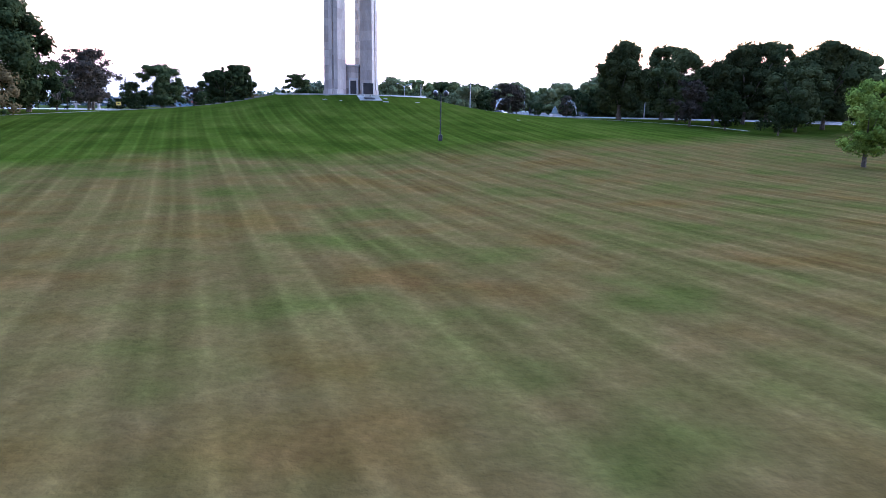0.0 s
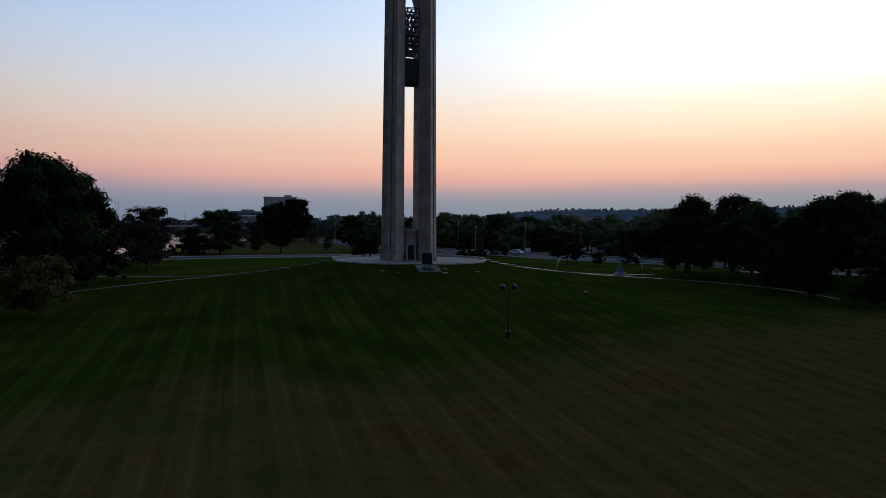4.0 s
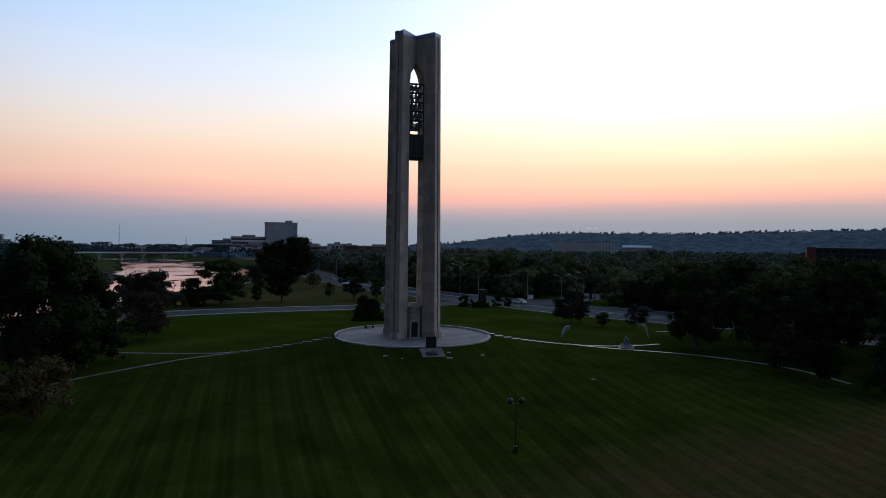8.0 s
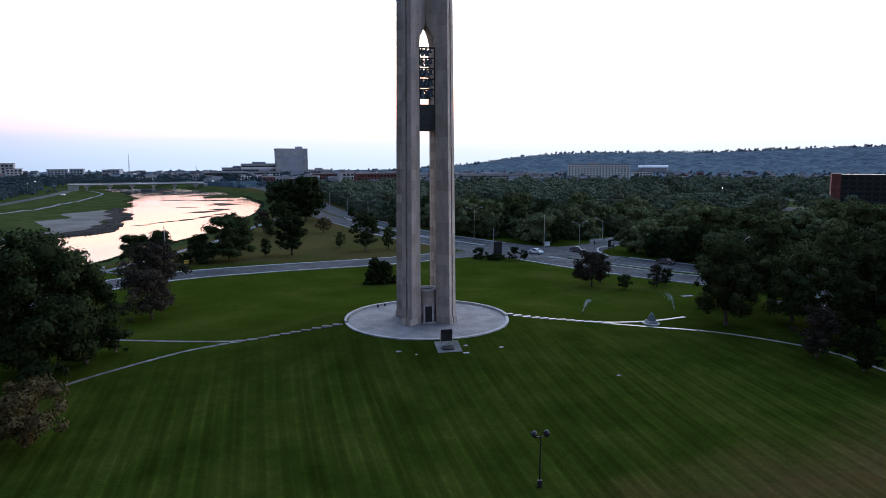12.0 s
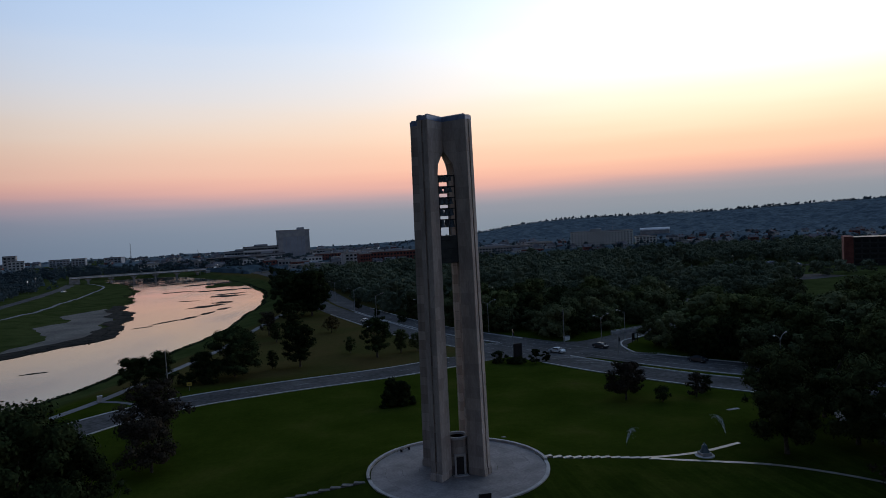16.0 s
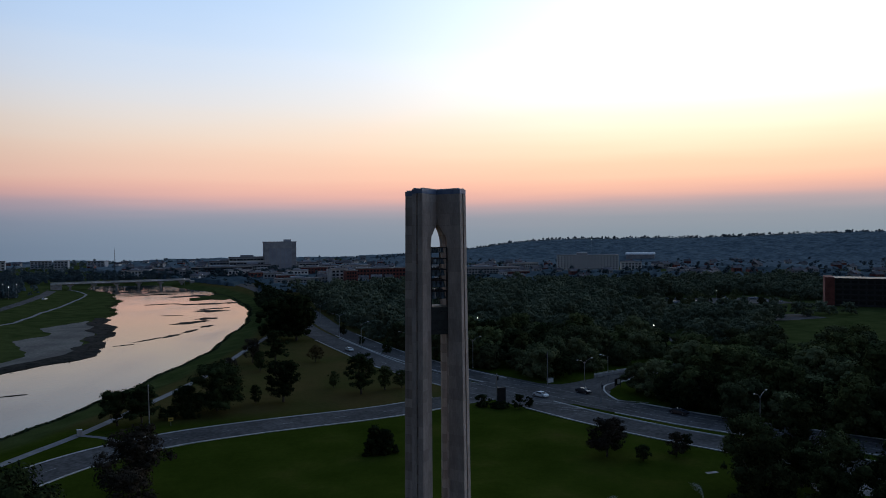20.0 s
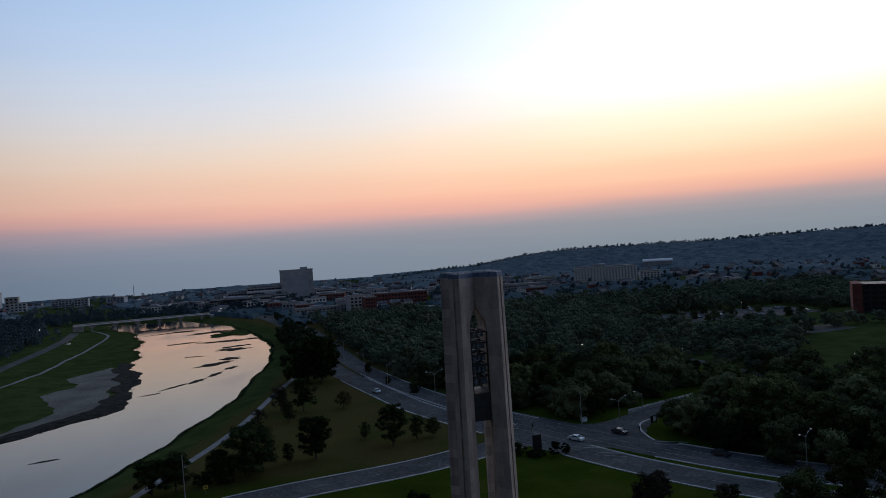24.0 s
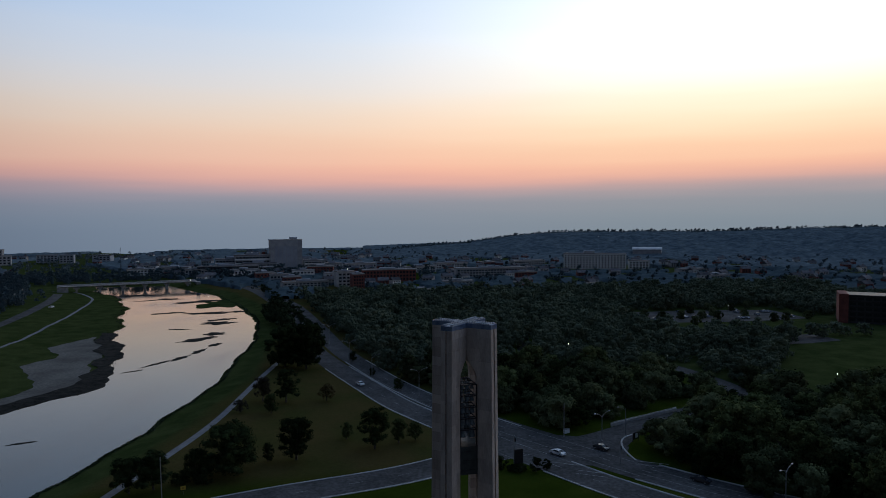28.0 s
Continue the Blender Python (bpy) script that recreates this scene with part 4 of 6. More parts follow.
def trunk_bm(rng, h, rad, r, lo):
    bm = bmesh.new()
    tops = []
    lean = Vector((rng.uniform(-.04, .04) * h, rng.uniform(-.04, .04) * h, lo + 0.15 * h))
    tube(bm, (0, 0, -0.4), (lean.x * 0.4, lean.y * 0.4, lo * 0.8), r * 1.25, r * 0.9)
    tube(bm, (lean.x * 0.4, lean.y * 0.4, lo * 0.78), lean, r * 0.9, r * 0.7)
    for i in range(7):
        a = i * 2.4 + rng.random()
        b = lean + Vector((math.cos(a) * rad * rng.uniform(.35, .7), math.sin(a) * rad * rng.uniform(.35, .7), (h - lo) * rng.uniform(.2, .6)))
        st = Vector((lean.x * .6, lean.y * .6, lo * 0.9)).lerp(lean, rng.random())
        mid = st.lerp(b, 0.5) + Vector((0, 0, 0.06 * h))
        tube(bm, st, mid, r * 0.45, r * 0.3, 6); tube(bm, mid, b, r * 0.3, r * 0.08, 5)
    return bm


def make_tree(x, y, h, rad, mat, label, seed, count=2600, size=0.33, shape="round", clear=0.18, lumps=14, group="", name="tree", core=0.8):
    rng = random.Random(seed)
    root = thing(name, pose(x, y, float(land(x, y)) - 0.05, 0, 0, rng.random() * 360), label, "tree" if name == "tree" else "shrub", group)
    lo = clear * h
    part("trunk", trunk_bm(rng, h, rad, 0.022 * h + 0.03, max(lo, 0.2)), BARK, root)
    part_mesh("crown", quads_mesh("crown", crown_quads(rng, lo, h, rad, count, size, lumps, shape, core), mat), root)
    return root


def build_trees():
    D, G, P, R, B = LEAFDARK, LEAF, LEAFPLUM, LEAFRUST, LEAFBRIGHT
    rows = [  # x, y, height, radius, leaves, label, leaf count
        (-50.8, -5.5, 18.2, 7.9, D, "huge dense green maple on the lawn's edge", 24000),
        (-45.8, -3.5, 13.2, 4.6, D, "dense green tree beside the lawn path", 9000),
        (-43.8, -27.5, 6.6, 4.0, R, "small autumn tree with thin yellow-brown leaves", 3600),
        (-48.5, -31, 6.6, 3.6, R, "small autumn tree with thin yellow-brown leaves", 2600),
        (-43.2, 20.5, 8.8, 4.8, P, "dark purple-brown tree with drooping open crown", 3600),
        (-45, 33, 12.0, 6.0, P, "dark purple-brown tree with drooping open crown", 3600),
        (-39.3, 89, 12.9, 7.4, D, "broad dark tree by the park drive", 6500),
        (-46.5, 86, 7.5, 3.8, D, "dense dark shrubby tree by the park drive", 2400),
        (-30.6, 95, 5.0, 1.9, D, "small young tree on the dry meadow", 700),
        (-23.4, 95, 11.4, 4.8, D, "dark open-crowned tree on the dry meadow", 3800),
        (-22, 205, 20, 9.0, D, "broad dark tree beside the divided road", 4200),
        (-31, 212, 18, 8, D, "broad dark tree beside the divided road", 3200),
        (-42.5, 143, 4.5, 2.6, P, "small brownish bush on the river bank", 700),
        (-32.5, 140, 6.5, 2.6, D, "small dark tree on the dry meadow", 1000),
]
    rows += [  # the dry meadow and the lawn by the road
        (-1.6, 216, 5.0, 2.2, D, "small dark round tree on the road's median", 900),
        (11.6, 162, 4.6, 2.3, D, "small dark round tree on the road's median", 900),
        (4.2, 186, 3.6, 1.6, D, "small dark round tree on the road's median", 600),
        (-14.5, 152, 6.0, 3.2, R, "small brown-leaved tree on the dry meadow", 900),
        (-9.7, 109, 5.0, 1.9, G, "small young tree on the dry meadow", 700),
        (-28.2, 153, 12, 4.6, D, "thin brownish tree on the dry meadow", 1500),
        (-36.2, 156, 9, 3.8, P, "small dark tree on the dry meadow", 1100),
        (-2.6, 99, 11.8, 4.4, D, "dark green tree on the dry meadow by the road", 3200),
        (4.5, 103, 7, 2.6, G, "small green tree on the dry meadow by the road", 1300),
        (9.5, 104, 5.5, 2.4, G, "small green tree on the dry meadow by the road", 1000),
        (40.4, 34.4, 7.6, 4.1, P, "low spreading reddish-brown tree on the lawn", 2600),
        (44.2, 38.5, 6.6, 2.8, P, "small reddish-brown tree on the lawn", 1300),
        (46, 30.5, 3.2, 1.7, D, "small dark tree on the lawn", 600),
        (53.6, 31.6, 5.2, 2.2, P, "small thin tree on the lawn by the road", 800),
        (57, 34, 3.6, 1.6, D, "small dark tree on the lawn by the road", 600),
]
    rows += [  # the grove at the lawn's edge
        (48.8, -0.5, 14.5, 5.6, D, "tall dark green tree at the lawn's edge", 5500),
        (56, 13, 13.2, 5.8, G, "tall green tree at the lawn's edge", 4500),
        (61, 0, 13.6, 6.4, D, "tall dark green tree at the lawn's edge", 4500),
        (70, -7, 14.6, 6.6, D, "tall dark green tree at the lawn's edge", 4500),
        (83, 2.5, 16.2, 6.8, D, "tall dark green tree at the lawn's edge", 3800),
        (66, 13, 15.2, 5.8, G, "tall green tree at the lawn's edge", 3500),
        (77, -18, 14.8, 6.8, G, "tall green tree at the lawn's edge", 4500),
        (66, -24, 10.0, 5.2, D, "tall dark green tree at the lawn's edge", 4200),
        (84, -34, 13.4, 6.6, D, "tall dark green tree at the lawn's edge", 3800),
        (60, -12, 11.0, 4.6, D, "dark green tree at the lawn's edge", 2800),
]
    rows += [  # round the paths
        (52, -16.8, 7.6, 3.3, P, "small dull brown tree beside the path", 1800),
        (54.5, -22.4, 6.0, 3.0, D, "small dark tree beside the path", 1500),
        (57.5, -30, 5.0, 2.8, D, "small dark tree beside the path", 1300),
        (40.5, -60.7, 8.2, 2.9, B, "young bright yellow-green round tree on the lawn", 9000),
        (-60.5, 80, 8.6, 4.4, D, "dark tree beside the levee path", 3000),
        (-55.5, 81.5, 9.4, 4.2, D, "dark tree beside the levee path", 3000),
        (92, -8, 14.4, 7.5, G, "tall green tree at the lawn's edge", 3800),
        (97, 7, 15.2, 7.0, D, "tall dark green tree at the lawn's edge", 3200)]
    for i, (x, y, h, r, m, label, n) in enumerate(rows):
        if x > 47 and h > 9:
            m = LEAFGROVE
        make_tree(x, y, h, r, m, label, 100 + i, int(n * (1.9 if n < 9000 else 1.3)), (0.13 + 0.006 * h) * (0.62 if m is B else 1), core=0.55 if m in (R, P) or h < 8 else 0.76, shape="open" if m is P or (60 < y < 170 and h > 8) else "round", lumps=int((12 + 1.6 * h) * (1.5 if y > 60 else 1)), clear=0.12 if x > 47 else 0.07 if h > 12 else 0.16, group="park trees")
    # clipped evergreen mound behind the tower, shrubs round the stone by the road, bushes
    rng = random.Random(31)
    bush = thing("bush", at_ground(-2.9, 45.6), "dense dark evergreen bush with a flat base and two humps", "shrub", "shrubs")
    for (dx, h, r), n in (((-0.95, 5.7, 2.5), 9000), ((1.15, 4.9, 2.3), 8000)):
        part_mesh("crown", quads_mesh("crown", crown_quads(rng, 0.0, h, r, n, 0.13, 110, "block", 0.95) + np.array((dx, 0, 0)), D), bush)
    part("trunk", trunk_bm(rng, 3.0, 1.0, 0.12, 0.3), BARK, bush)
    for i, (x, y, h, r) in enumerate(((26.8, 78.4, 3.3, 2.3), (31.2, 75.6, 1.9, 2.1), (35.0, 74.0, 3.7, 1.8), (38.2, 75.2, 2.6, 1.3), (29.4, 76.6, 1.3, 1.4), (-49.5, 84, 3.0, 2.8), (-45, 83, 2.6, 2.4),
                                     (-43.2, 0.5, 7.5, 2.5), (-47.5, -12, 3.4, 2.8))):
        make_tree(x, y, h, r, D, "low dark spreading shrub", 60 + i, 1500, 0.16, "open" if h < 3.8 and x > 0 else "round", 0.03, 16, "shrubs", "bush")


build_trees()


OFFICE_AT = (330, 254)


def in_wood(x, y):
    east = np.interp(y, [0, 28, 57, 83, 108, 130, 181, 255, 420, 700], [124, 98, 73, 60, 46, 32, 13, -3, -23, -63]) + 2.5
    ok = (x > east) & (y > 22)
    side = min(math.hypot(x - a, y - b) for a, b in SIDE_FINE)
    ok = ok and side > (11 if x < 104 else 7)
    if 141 + (y - 125) * 0.84 < x < 340 and y < 226 and y > np.interp(x, [141, 166, 200, 340], [124, 116, 108, 92]):
        ok = False          # the playing field
    if 170 < x < 298 and 234 < y < 345:
        ok = False          # the car park
    if abs(0.79 * (x - OFFICE_AT[0]) - 0.62 * (y - OFFICE_AT[1])) < 54 and -14 < -0.62 * (x - OFFICE_AT[0]) - 0.79 * (y - OFFICE_AT[1]) < 58:
        ok = False          # the lawn before the offices
    if y > 108 and any(math.hypot(x + k * 0.45 - a, y + k * 0.89 - b) < 6 for k in (9, 18) for a, b in SIDE_FINE[9:]):
        ok = False          # open ground before the bend of the side road
    if abs(x - 79 + (216 - y) * 0.32) < 6.0 and 182 < y < 250:
        ok = False          # a pond in the wood
    return ok


SIDE_FINE = [tuple(p) for p in curve(SIDE, 6.0)]


# plots of the larger buildings, kept open towards the river park: x, y, width
CLEAR = [(11, 573, 20), (22, 553, 14), (59, 619, 58), (179, 655, 84), (-116, 735, 66), (30, 372, 24), (-27, 576, 46), (-92, 790, 50), (-118, 802, 46), (80, 700, 36), (110, 740, 42), (40, 780, 42), (160, 790, 46), (280, 830, 52)]


def build_woods():
    rng = random.Random(11)
    kinds = []
    for i, (h, r, m) in enumerate(((12, 6.6, LEAF), (10.5, 6.0, LEAFDARK), (13.5, 7.2, LEAF), (9, 5.6, LEAFWOOD), (11.5, 6.6, LEAFWOOD), (7.5, 4.4, LEAFWOOD))):
        t = make_tree(70 + 7 * i, 60, h, r, m, "dense green tree of the wood beyond the road", 300 + i, 2600, 0.34, lumps=22, clear=0.06, group="wood trees")
        kinds.append(t)
    spots = []
    for gy in np.arange(24, 470, 7.6):
        for gx in np.arange(-40, 420, 7.6):
            x, y = gx + rng.uniform(-3, 3), gy + rng.uniform(-3, 3)
            if in_wood(x, y):
                spots.append((math.hypot(x + 15, y + 85), x, y))
    spots.sort()
    for k, t in enumerate(kinds):
        d, x, y = spots.pop(0)
        t.matrix_basis = pose(x, y, PLAIN_Z - 0.1, 0, 0, rng.random() * 360)
    near, rest = spots[:280], spots[280:]
    for d, x, y in near:
        # dark kinds near, paler ones beyond 185 m: haze given by leaf colour
        t = rng.choice(kinds[:3] if rng.random() < (0.9 if d < 185 else 0.3) else kinds[3:])
        s = rng.uniform(0.62, 1.18)
        c = copy_thing(t, pose(x, y, PLAIN_Z - 0.1, 0, 0, rng.random() * 360))
        c.scale = (s * rng.uniform(.9, 1.15), s * rng.uniform(.9, 1.15), s)
    for i in range(16):
        t = i / 15
        c = copy_thing(kinds[5], pose(186 + 100 * t + rng.uniform(-4, 4), 308 + rng.uniform(-42, 32), PLAIN_Z - 0.1, 0, 0, rng.random() * 360))
        c.scale = (0.7, 0.7, 0.75)
    quads = []
    lib = [crown_quads(random.Random(500 + i), 1.0, h, r, 330, 0.62, 12, "round", 0.9) for i, (h, r) in enumerate(((11.5, 6.6), (10, 6), (13, 7.2), (8, 5.4), (10.5, 7.4)))]
    fine_lib = [crown_quads(random.Random(560 + i), 1.0, h, r, 640, 0.44, 14, "round", 0.88) for i, (h, r) in enumerate(((11.5, 6.6), (10, 6), (13, 7.2), (8, 5.4), (10.5, 7.4)))]
    for k, (d, x, y) in enumerate(rest):
        q = rng.choice(fine_lib if k < 620 else lib) * (rng.uniform(0.62, 1.0) + 0.45 * noise.noise((x / 28, y / 28, 3.0)))
        a = rng.random() * 6.28
        ca, sa = math.cos(a), math.sin(a)
        q = np.stack([q[..., 0] * ca - q[..., 1] * sa + x, q[..., 0] * sa + q[..., 1] * ca + y, q[..., 2] + PLAIN_Z - 0.2], -1)
        quads.append(q)
    tagged(new("woodland", quads_mesh("woodland", np.concatenate(quads), LEAFFARHAZE)), "dense green wood stretching to the town, haze greying its leaf colour", "trees", kind="stuff")
    # town trees, far bank, hill
    quads, hill, verge = [], [], []
    lib2 = [crown_quads(random.Random(700 + i), 0.5, h, r, 90, 1.2, 7) for i, (h, r) in enumerate(((11, 5), (9, 4.5), (13, 5.5), (8, 5)))]
    lib3 = [crown_quads(random.Random(800 + i), 0.5, h, r, 170, 0.85, 10, "round", 0.8) for i, (h, r) in enumerate(((11, 5), (9, 4.5), (13, 5.5)))]

    def put(store, x, y, z, s, lib):
        q = rng.choice(lib) * s
        store.append(np.stack([q[..., 0] + x, q[..., 1] + y, q[..., 2] + z], -1))
    for i in range(420):        # west bank, beyond the river road
        y = rng.uniform(250, 640)
        x = np.interp(y, [250, 350, 490, 620], [-198, -212, -232, -280]) - 6 - abs(rng.gauss(0, 45))
        put(quads, x, y, PLAIN_Z, rng.uniform(.5, .95), lib3)
    for i in range(260):        # behind the bridge and along the far bend
        x = rng.uniform(-420, -70)
        y = np.interp(x, [-420, -200, -160, -70], [668, 680, 728, 650]) + abs(rng.gauss(0, 40))
        put(quads, x, y, PLAIN_Z, rng.uniform(.5, 0.95), lib3)
    for i in range(70):         # between the river and the divided road
        y = 228 + 170 * rng.random() ** 1.3
        c = np.interp(y, [215, 255, 330, 420], [-17, -27, -35, -50])
        x = c - abs(rng.gauss(0, 3.5)) + 1
        put(verge, x, y, PLAIN_Z, rng.uniform(.55, 1.1), lib3)
    for i in range(60):         # along the median, further out
        y = rng.uniform(268, 540)
        x = np.interp(y, [268, 320, 420, 540], [-14.5, -22, -37, -63]) + rng.uniform(-1, 1)
        put(verge, x, y, PLAIN_Z, rng.uniform(.3, .6), lib3)
    for i in range(210):        # a belt of tall trees before the hospital
        a = rng.uniform(-24, 10)
        d = rng.uniform(790, 850)
        put(quads, -15 + d * math.sin(radians(a)), -90 + d * math.cos(radians(a)), PLAIN_Z - 0.5, rng.uniform(0.5, 0.85), lib3)
    for i in range(70):
        a = rng.uniform(-9, 3)
        d = rng.uniform(800, 860)
        put(quads, -15 + d * math.sin(radians(a)), -90 + d * math.cos(radians(a)), PLAIN_Z - 0.5, rng.uniform(0.6, 1.0), lib3)
    for i in range(2800):       # the town's trees to the skyline
        a = rng.uniform(-50, 62)
        d = 560 + 940 * rng.random() ** 0.8
        x, y = -15 + d * math.sin(radians(a)), -90 + d * math.cos(radians(a))
        if x < np.interp(y, BANK_Y, BANK_E) + 25 and y < 700 and x > np.interp(y, BANK_YW, BANK_W) - 60:
            continue
        if y < 470 and x > -30 and x < 420:
            continue
        if 285 < x < 425 and 700 < y < 780 or any(abs(x - bx) < bw / 2 + 3 and (-34 if bx < 70 else -16) < y - by < 10 for bx, by, bw in CLEAR):
            continue
        # past 900 m the trees take the paler leaves with haze in their colour
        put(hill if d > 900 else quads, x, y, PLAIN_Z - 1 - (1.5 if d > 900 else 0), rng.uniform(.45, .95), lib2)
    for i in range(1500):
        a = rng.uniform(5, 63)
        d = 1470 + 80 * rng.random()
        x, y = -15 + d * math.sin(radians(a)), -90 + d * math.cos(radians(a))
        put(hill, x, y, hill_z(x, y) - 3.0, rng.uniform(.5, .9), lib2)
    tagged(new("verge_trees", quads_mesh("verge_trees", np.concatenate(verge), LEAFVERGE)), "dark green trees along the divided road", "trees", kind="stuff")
    tagged(new("hill_trees", quads_mesh("hill_trees", np.concatenate(hill), LEAFHILLHAZE)), "trees on the ridge and skyline, haze put into their colour", "trees", kind="stuff")
    tagged(new("far_trees", quads_mesh("far_trees", np.concatenate(quads), LEAFTOWNHAZE)), "distant trees among the houses of the town, bluish haze in their colour", "trees", kind="stuff")


def hill_z(x, y):
    d = math.hypot(x + 15, y + 90)
    a = math.degrees(math.atan2(x + 15, y + 90))
    crest = np.interp(a, [4, 8, 13, 17, 20, 26, 32, 40, 52, 64], [-8, 3, 12, 28, 34, 36, 36, 43, 49, 50])
    return PLAIN_Z - 1 + (crest - PLAIN_Z) * float(smooth01((d - 1160) / 330)) * (1 - 0.6 * float(smooth01((d - 1520) / 300)))


def canopy(name, a0, a1, da, d0, d1, dd, mat, label, base, keep, tall, seed, gaps=True):
    """A sheet of treetops seen from afar: lumpy, with clearings where it dips under the ground."""
    g = np.random.RandomState(seed)
    a, d = np.meshgrid(np.radians(np.arange(a0, a1, da)), np.arange(d0, d1, dd), indexing="ij")
    lump = g.rand(*a.shape)
    broad = g.rand(*a.shape)
    for _ in range(14):
        broad = (broad + np.roll(broad, 1, 0) + np.roll(broad, -1, 0) + np.roll(broad, 1, 1) + np.roll(broad, -1, 1)) / 5
    broad = (broad - broad.mean()) / broad.std()
    lump = (2 * lump + np.roll(lump, 1, 0) + np.roll(lump, 1, 1)) / 4
    jit = g.uniform(-.4, .4, a.shape)
    x, y = -15 + (d + jit * dd) * np.sin(a + jit.T.ravel()[:a.size].reshape(a.shape) * np.radians(da)), -90 + (d + jit * dd) * np.cos(a)
    z = base(x, y) + tall * (0.6 + 0.7 * lump + 0.10 * broad)
    z = np.where(keep(x, y) & ((broad > -0.75) | (not gaps)), z, base(x, y) - 6)
    n, m = a.shape
    i = np.arange(n - 1)[:, None] * m + np.arange(m - 1)[None]
    f = np.stack([i, i + 1, i + m + 1, i + m], -1).reshape(-1, 4)[:, ::-1]
    v = np.stack([x, y, z], -1).reshape(-1, 3)
    tagged(new(name, mesh_of(name, v.tolist(), f.tolist(), mat, True)), label, "trees", kind="stuff")


def hills(x, y):
    return np.vectorize(hill_z)(x, y)


def town_keep(x, y):
    e, w = np.interp(y, BANK_Y, BANK_E), np.interp(y, BANK_YW, BANK_W)
    river = (x < e + 28) & (x > w - 62)
    hotel = (x > 285) & (x < 425) & (y > 690) & (y < 780)
    wood = hotel | ((y < 470) & (x > -45) & (x < 430))
    plots = np.zeros(np.shape(x), bool)
    for bx, by, bw in CLEAR:
        plots |= (np.abs(x - bx) < bw / 2 + 2) & (y - by > -26) & (y - by < 9)
    return ~river & ~wood & ~plots & ~((x < -60) & (y < 560) & (x > -300))


def build_hill():
    canopy("backdrop_hill", 4, 70, 0.2, 1150, 1850, 9, SHEETHILLHAZE, "low wooded ridge behind the town, coloured pale for haze", lambda x, y: hills(x, y) - 2, lambda x, y: x > -1e9, 4.0, 3, False)
    canopy("far_canopy", -64, 66, 0.22, 950, 1700, 10, SHEETHILLHAZE, "treetops on the skyline with haze in their colour", lambda x, y: land(x, y) - 1.5, town_keep, 4.5, 5)
    canopy("town_canopy", -64, 66, 0.22, 560, 958, 8, SHEETTOWNHAZE, "treetops of the town to the skyline, haze put into their colour", lambda x, y: land(x, y) - 1.5, town_keep, 4.5, 4)


build_hill()
build_woods()


# ---- street furniture ----
def street_lamp(x, y, h, turn, arms=1, base=0.0):
    root = thing("street_lamp", at_ground(x, y, turn), "tall grey steel road lamp with %s curved arm%s" % (("one", "") if arms == 1 else ("two", "s")), "street lamp", "road lamps")
    part("pole", tube(bmesh.new(), (0, 0, -0.2), (0, 0, h), 0.13, 0.075, 10), STEEL, root)
    part("base_plate", boxed(-0.22, 0.22, -0.22, 0.22, 0, 0.25 + base, 0.03), PALE, root)
    for s in (1, -1)[:arms]:
        bm = bmesh.new()
        tube(bm, (0, 0, h - 0.6), (s * 1.1, 0, h + 0.3), 0.05, 0.045, 6); tube(bm, (s * 1.1, 0, h + 0.3), (s * 2.7, 0, h + 0.75), 0.045, 0.04, 6)
        a = part("arm", bm, STEEL, root)
        bm = bmesh.new(); box(bm, s * 2.6, s * 3.35, -0.16, 0.16, h + 0.68, h + 0.86, 0.05)
        part("lamp_head", bm, STEEL, a)
        part("lens", boxed(min(s * 2.75, s * 3.2), max(s * 2.75, s * 3.2), -0.12, 0.12, h + 0.62, h + 0.675), LENS, a, "pale glass lens")
    return root


def signal_mast(x, y, h, turn, reach=6.0, heads=2):
    root = thing("traffic_signal", at_ground(x, y, turn), "grey mast with hanging dark traffic signals at the junction", "traffic light", "junction signals")
    part("pole", tube(bmesh.new(), (0, 0, -0.2), (0, 0, h), 0.14, 0.1, 10), STEEL, root)
    if reach:
        part("mast_arm", tube(bmesh.new(), (0, 0, h - 0.9), (reach, 0, h - 0.5), 0.09, 0.06, 8), STEEL, root)
    for k in range(heads):
        px = reach * (0.55 + 0.4 * k) if reach else 0.3
        hd = part("signal_head", boxed(px - 0.17, px + 0.17, -0.15, 0.12, h - 1.75, h - 0.72, 0.03), DARKSTEEL, root)
        for j in range(3):
            part("signal_lens", tube(bmesh.new(), (px, -0.15, h - 0.92 - 0.31 * j), (px, -0.2, h - 0.92 - 0.31 * j), 0.11, 0.11, 10), GLASS, hd)


def round_lamp(x, y, h):
    root = thing("lit_lamp", at_ground(x, y), "small lit lamp on a pole among the trees", "street lamp", "lit lamps")
    part("pole", tube(bmesh.new(), (0, 0, -0.2), (0, 0, h), 0.07, 0.05, 6), STEEL, root)
    part("globe", lathe(bmesh.new(), [(0.04, h), (0.14, h + 0.06), (0.17, h + 0.16), (0.1, h + 0.28), (0.0, h + 0.3)], 8), LIT, root, "glowing lamp globe")


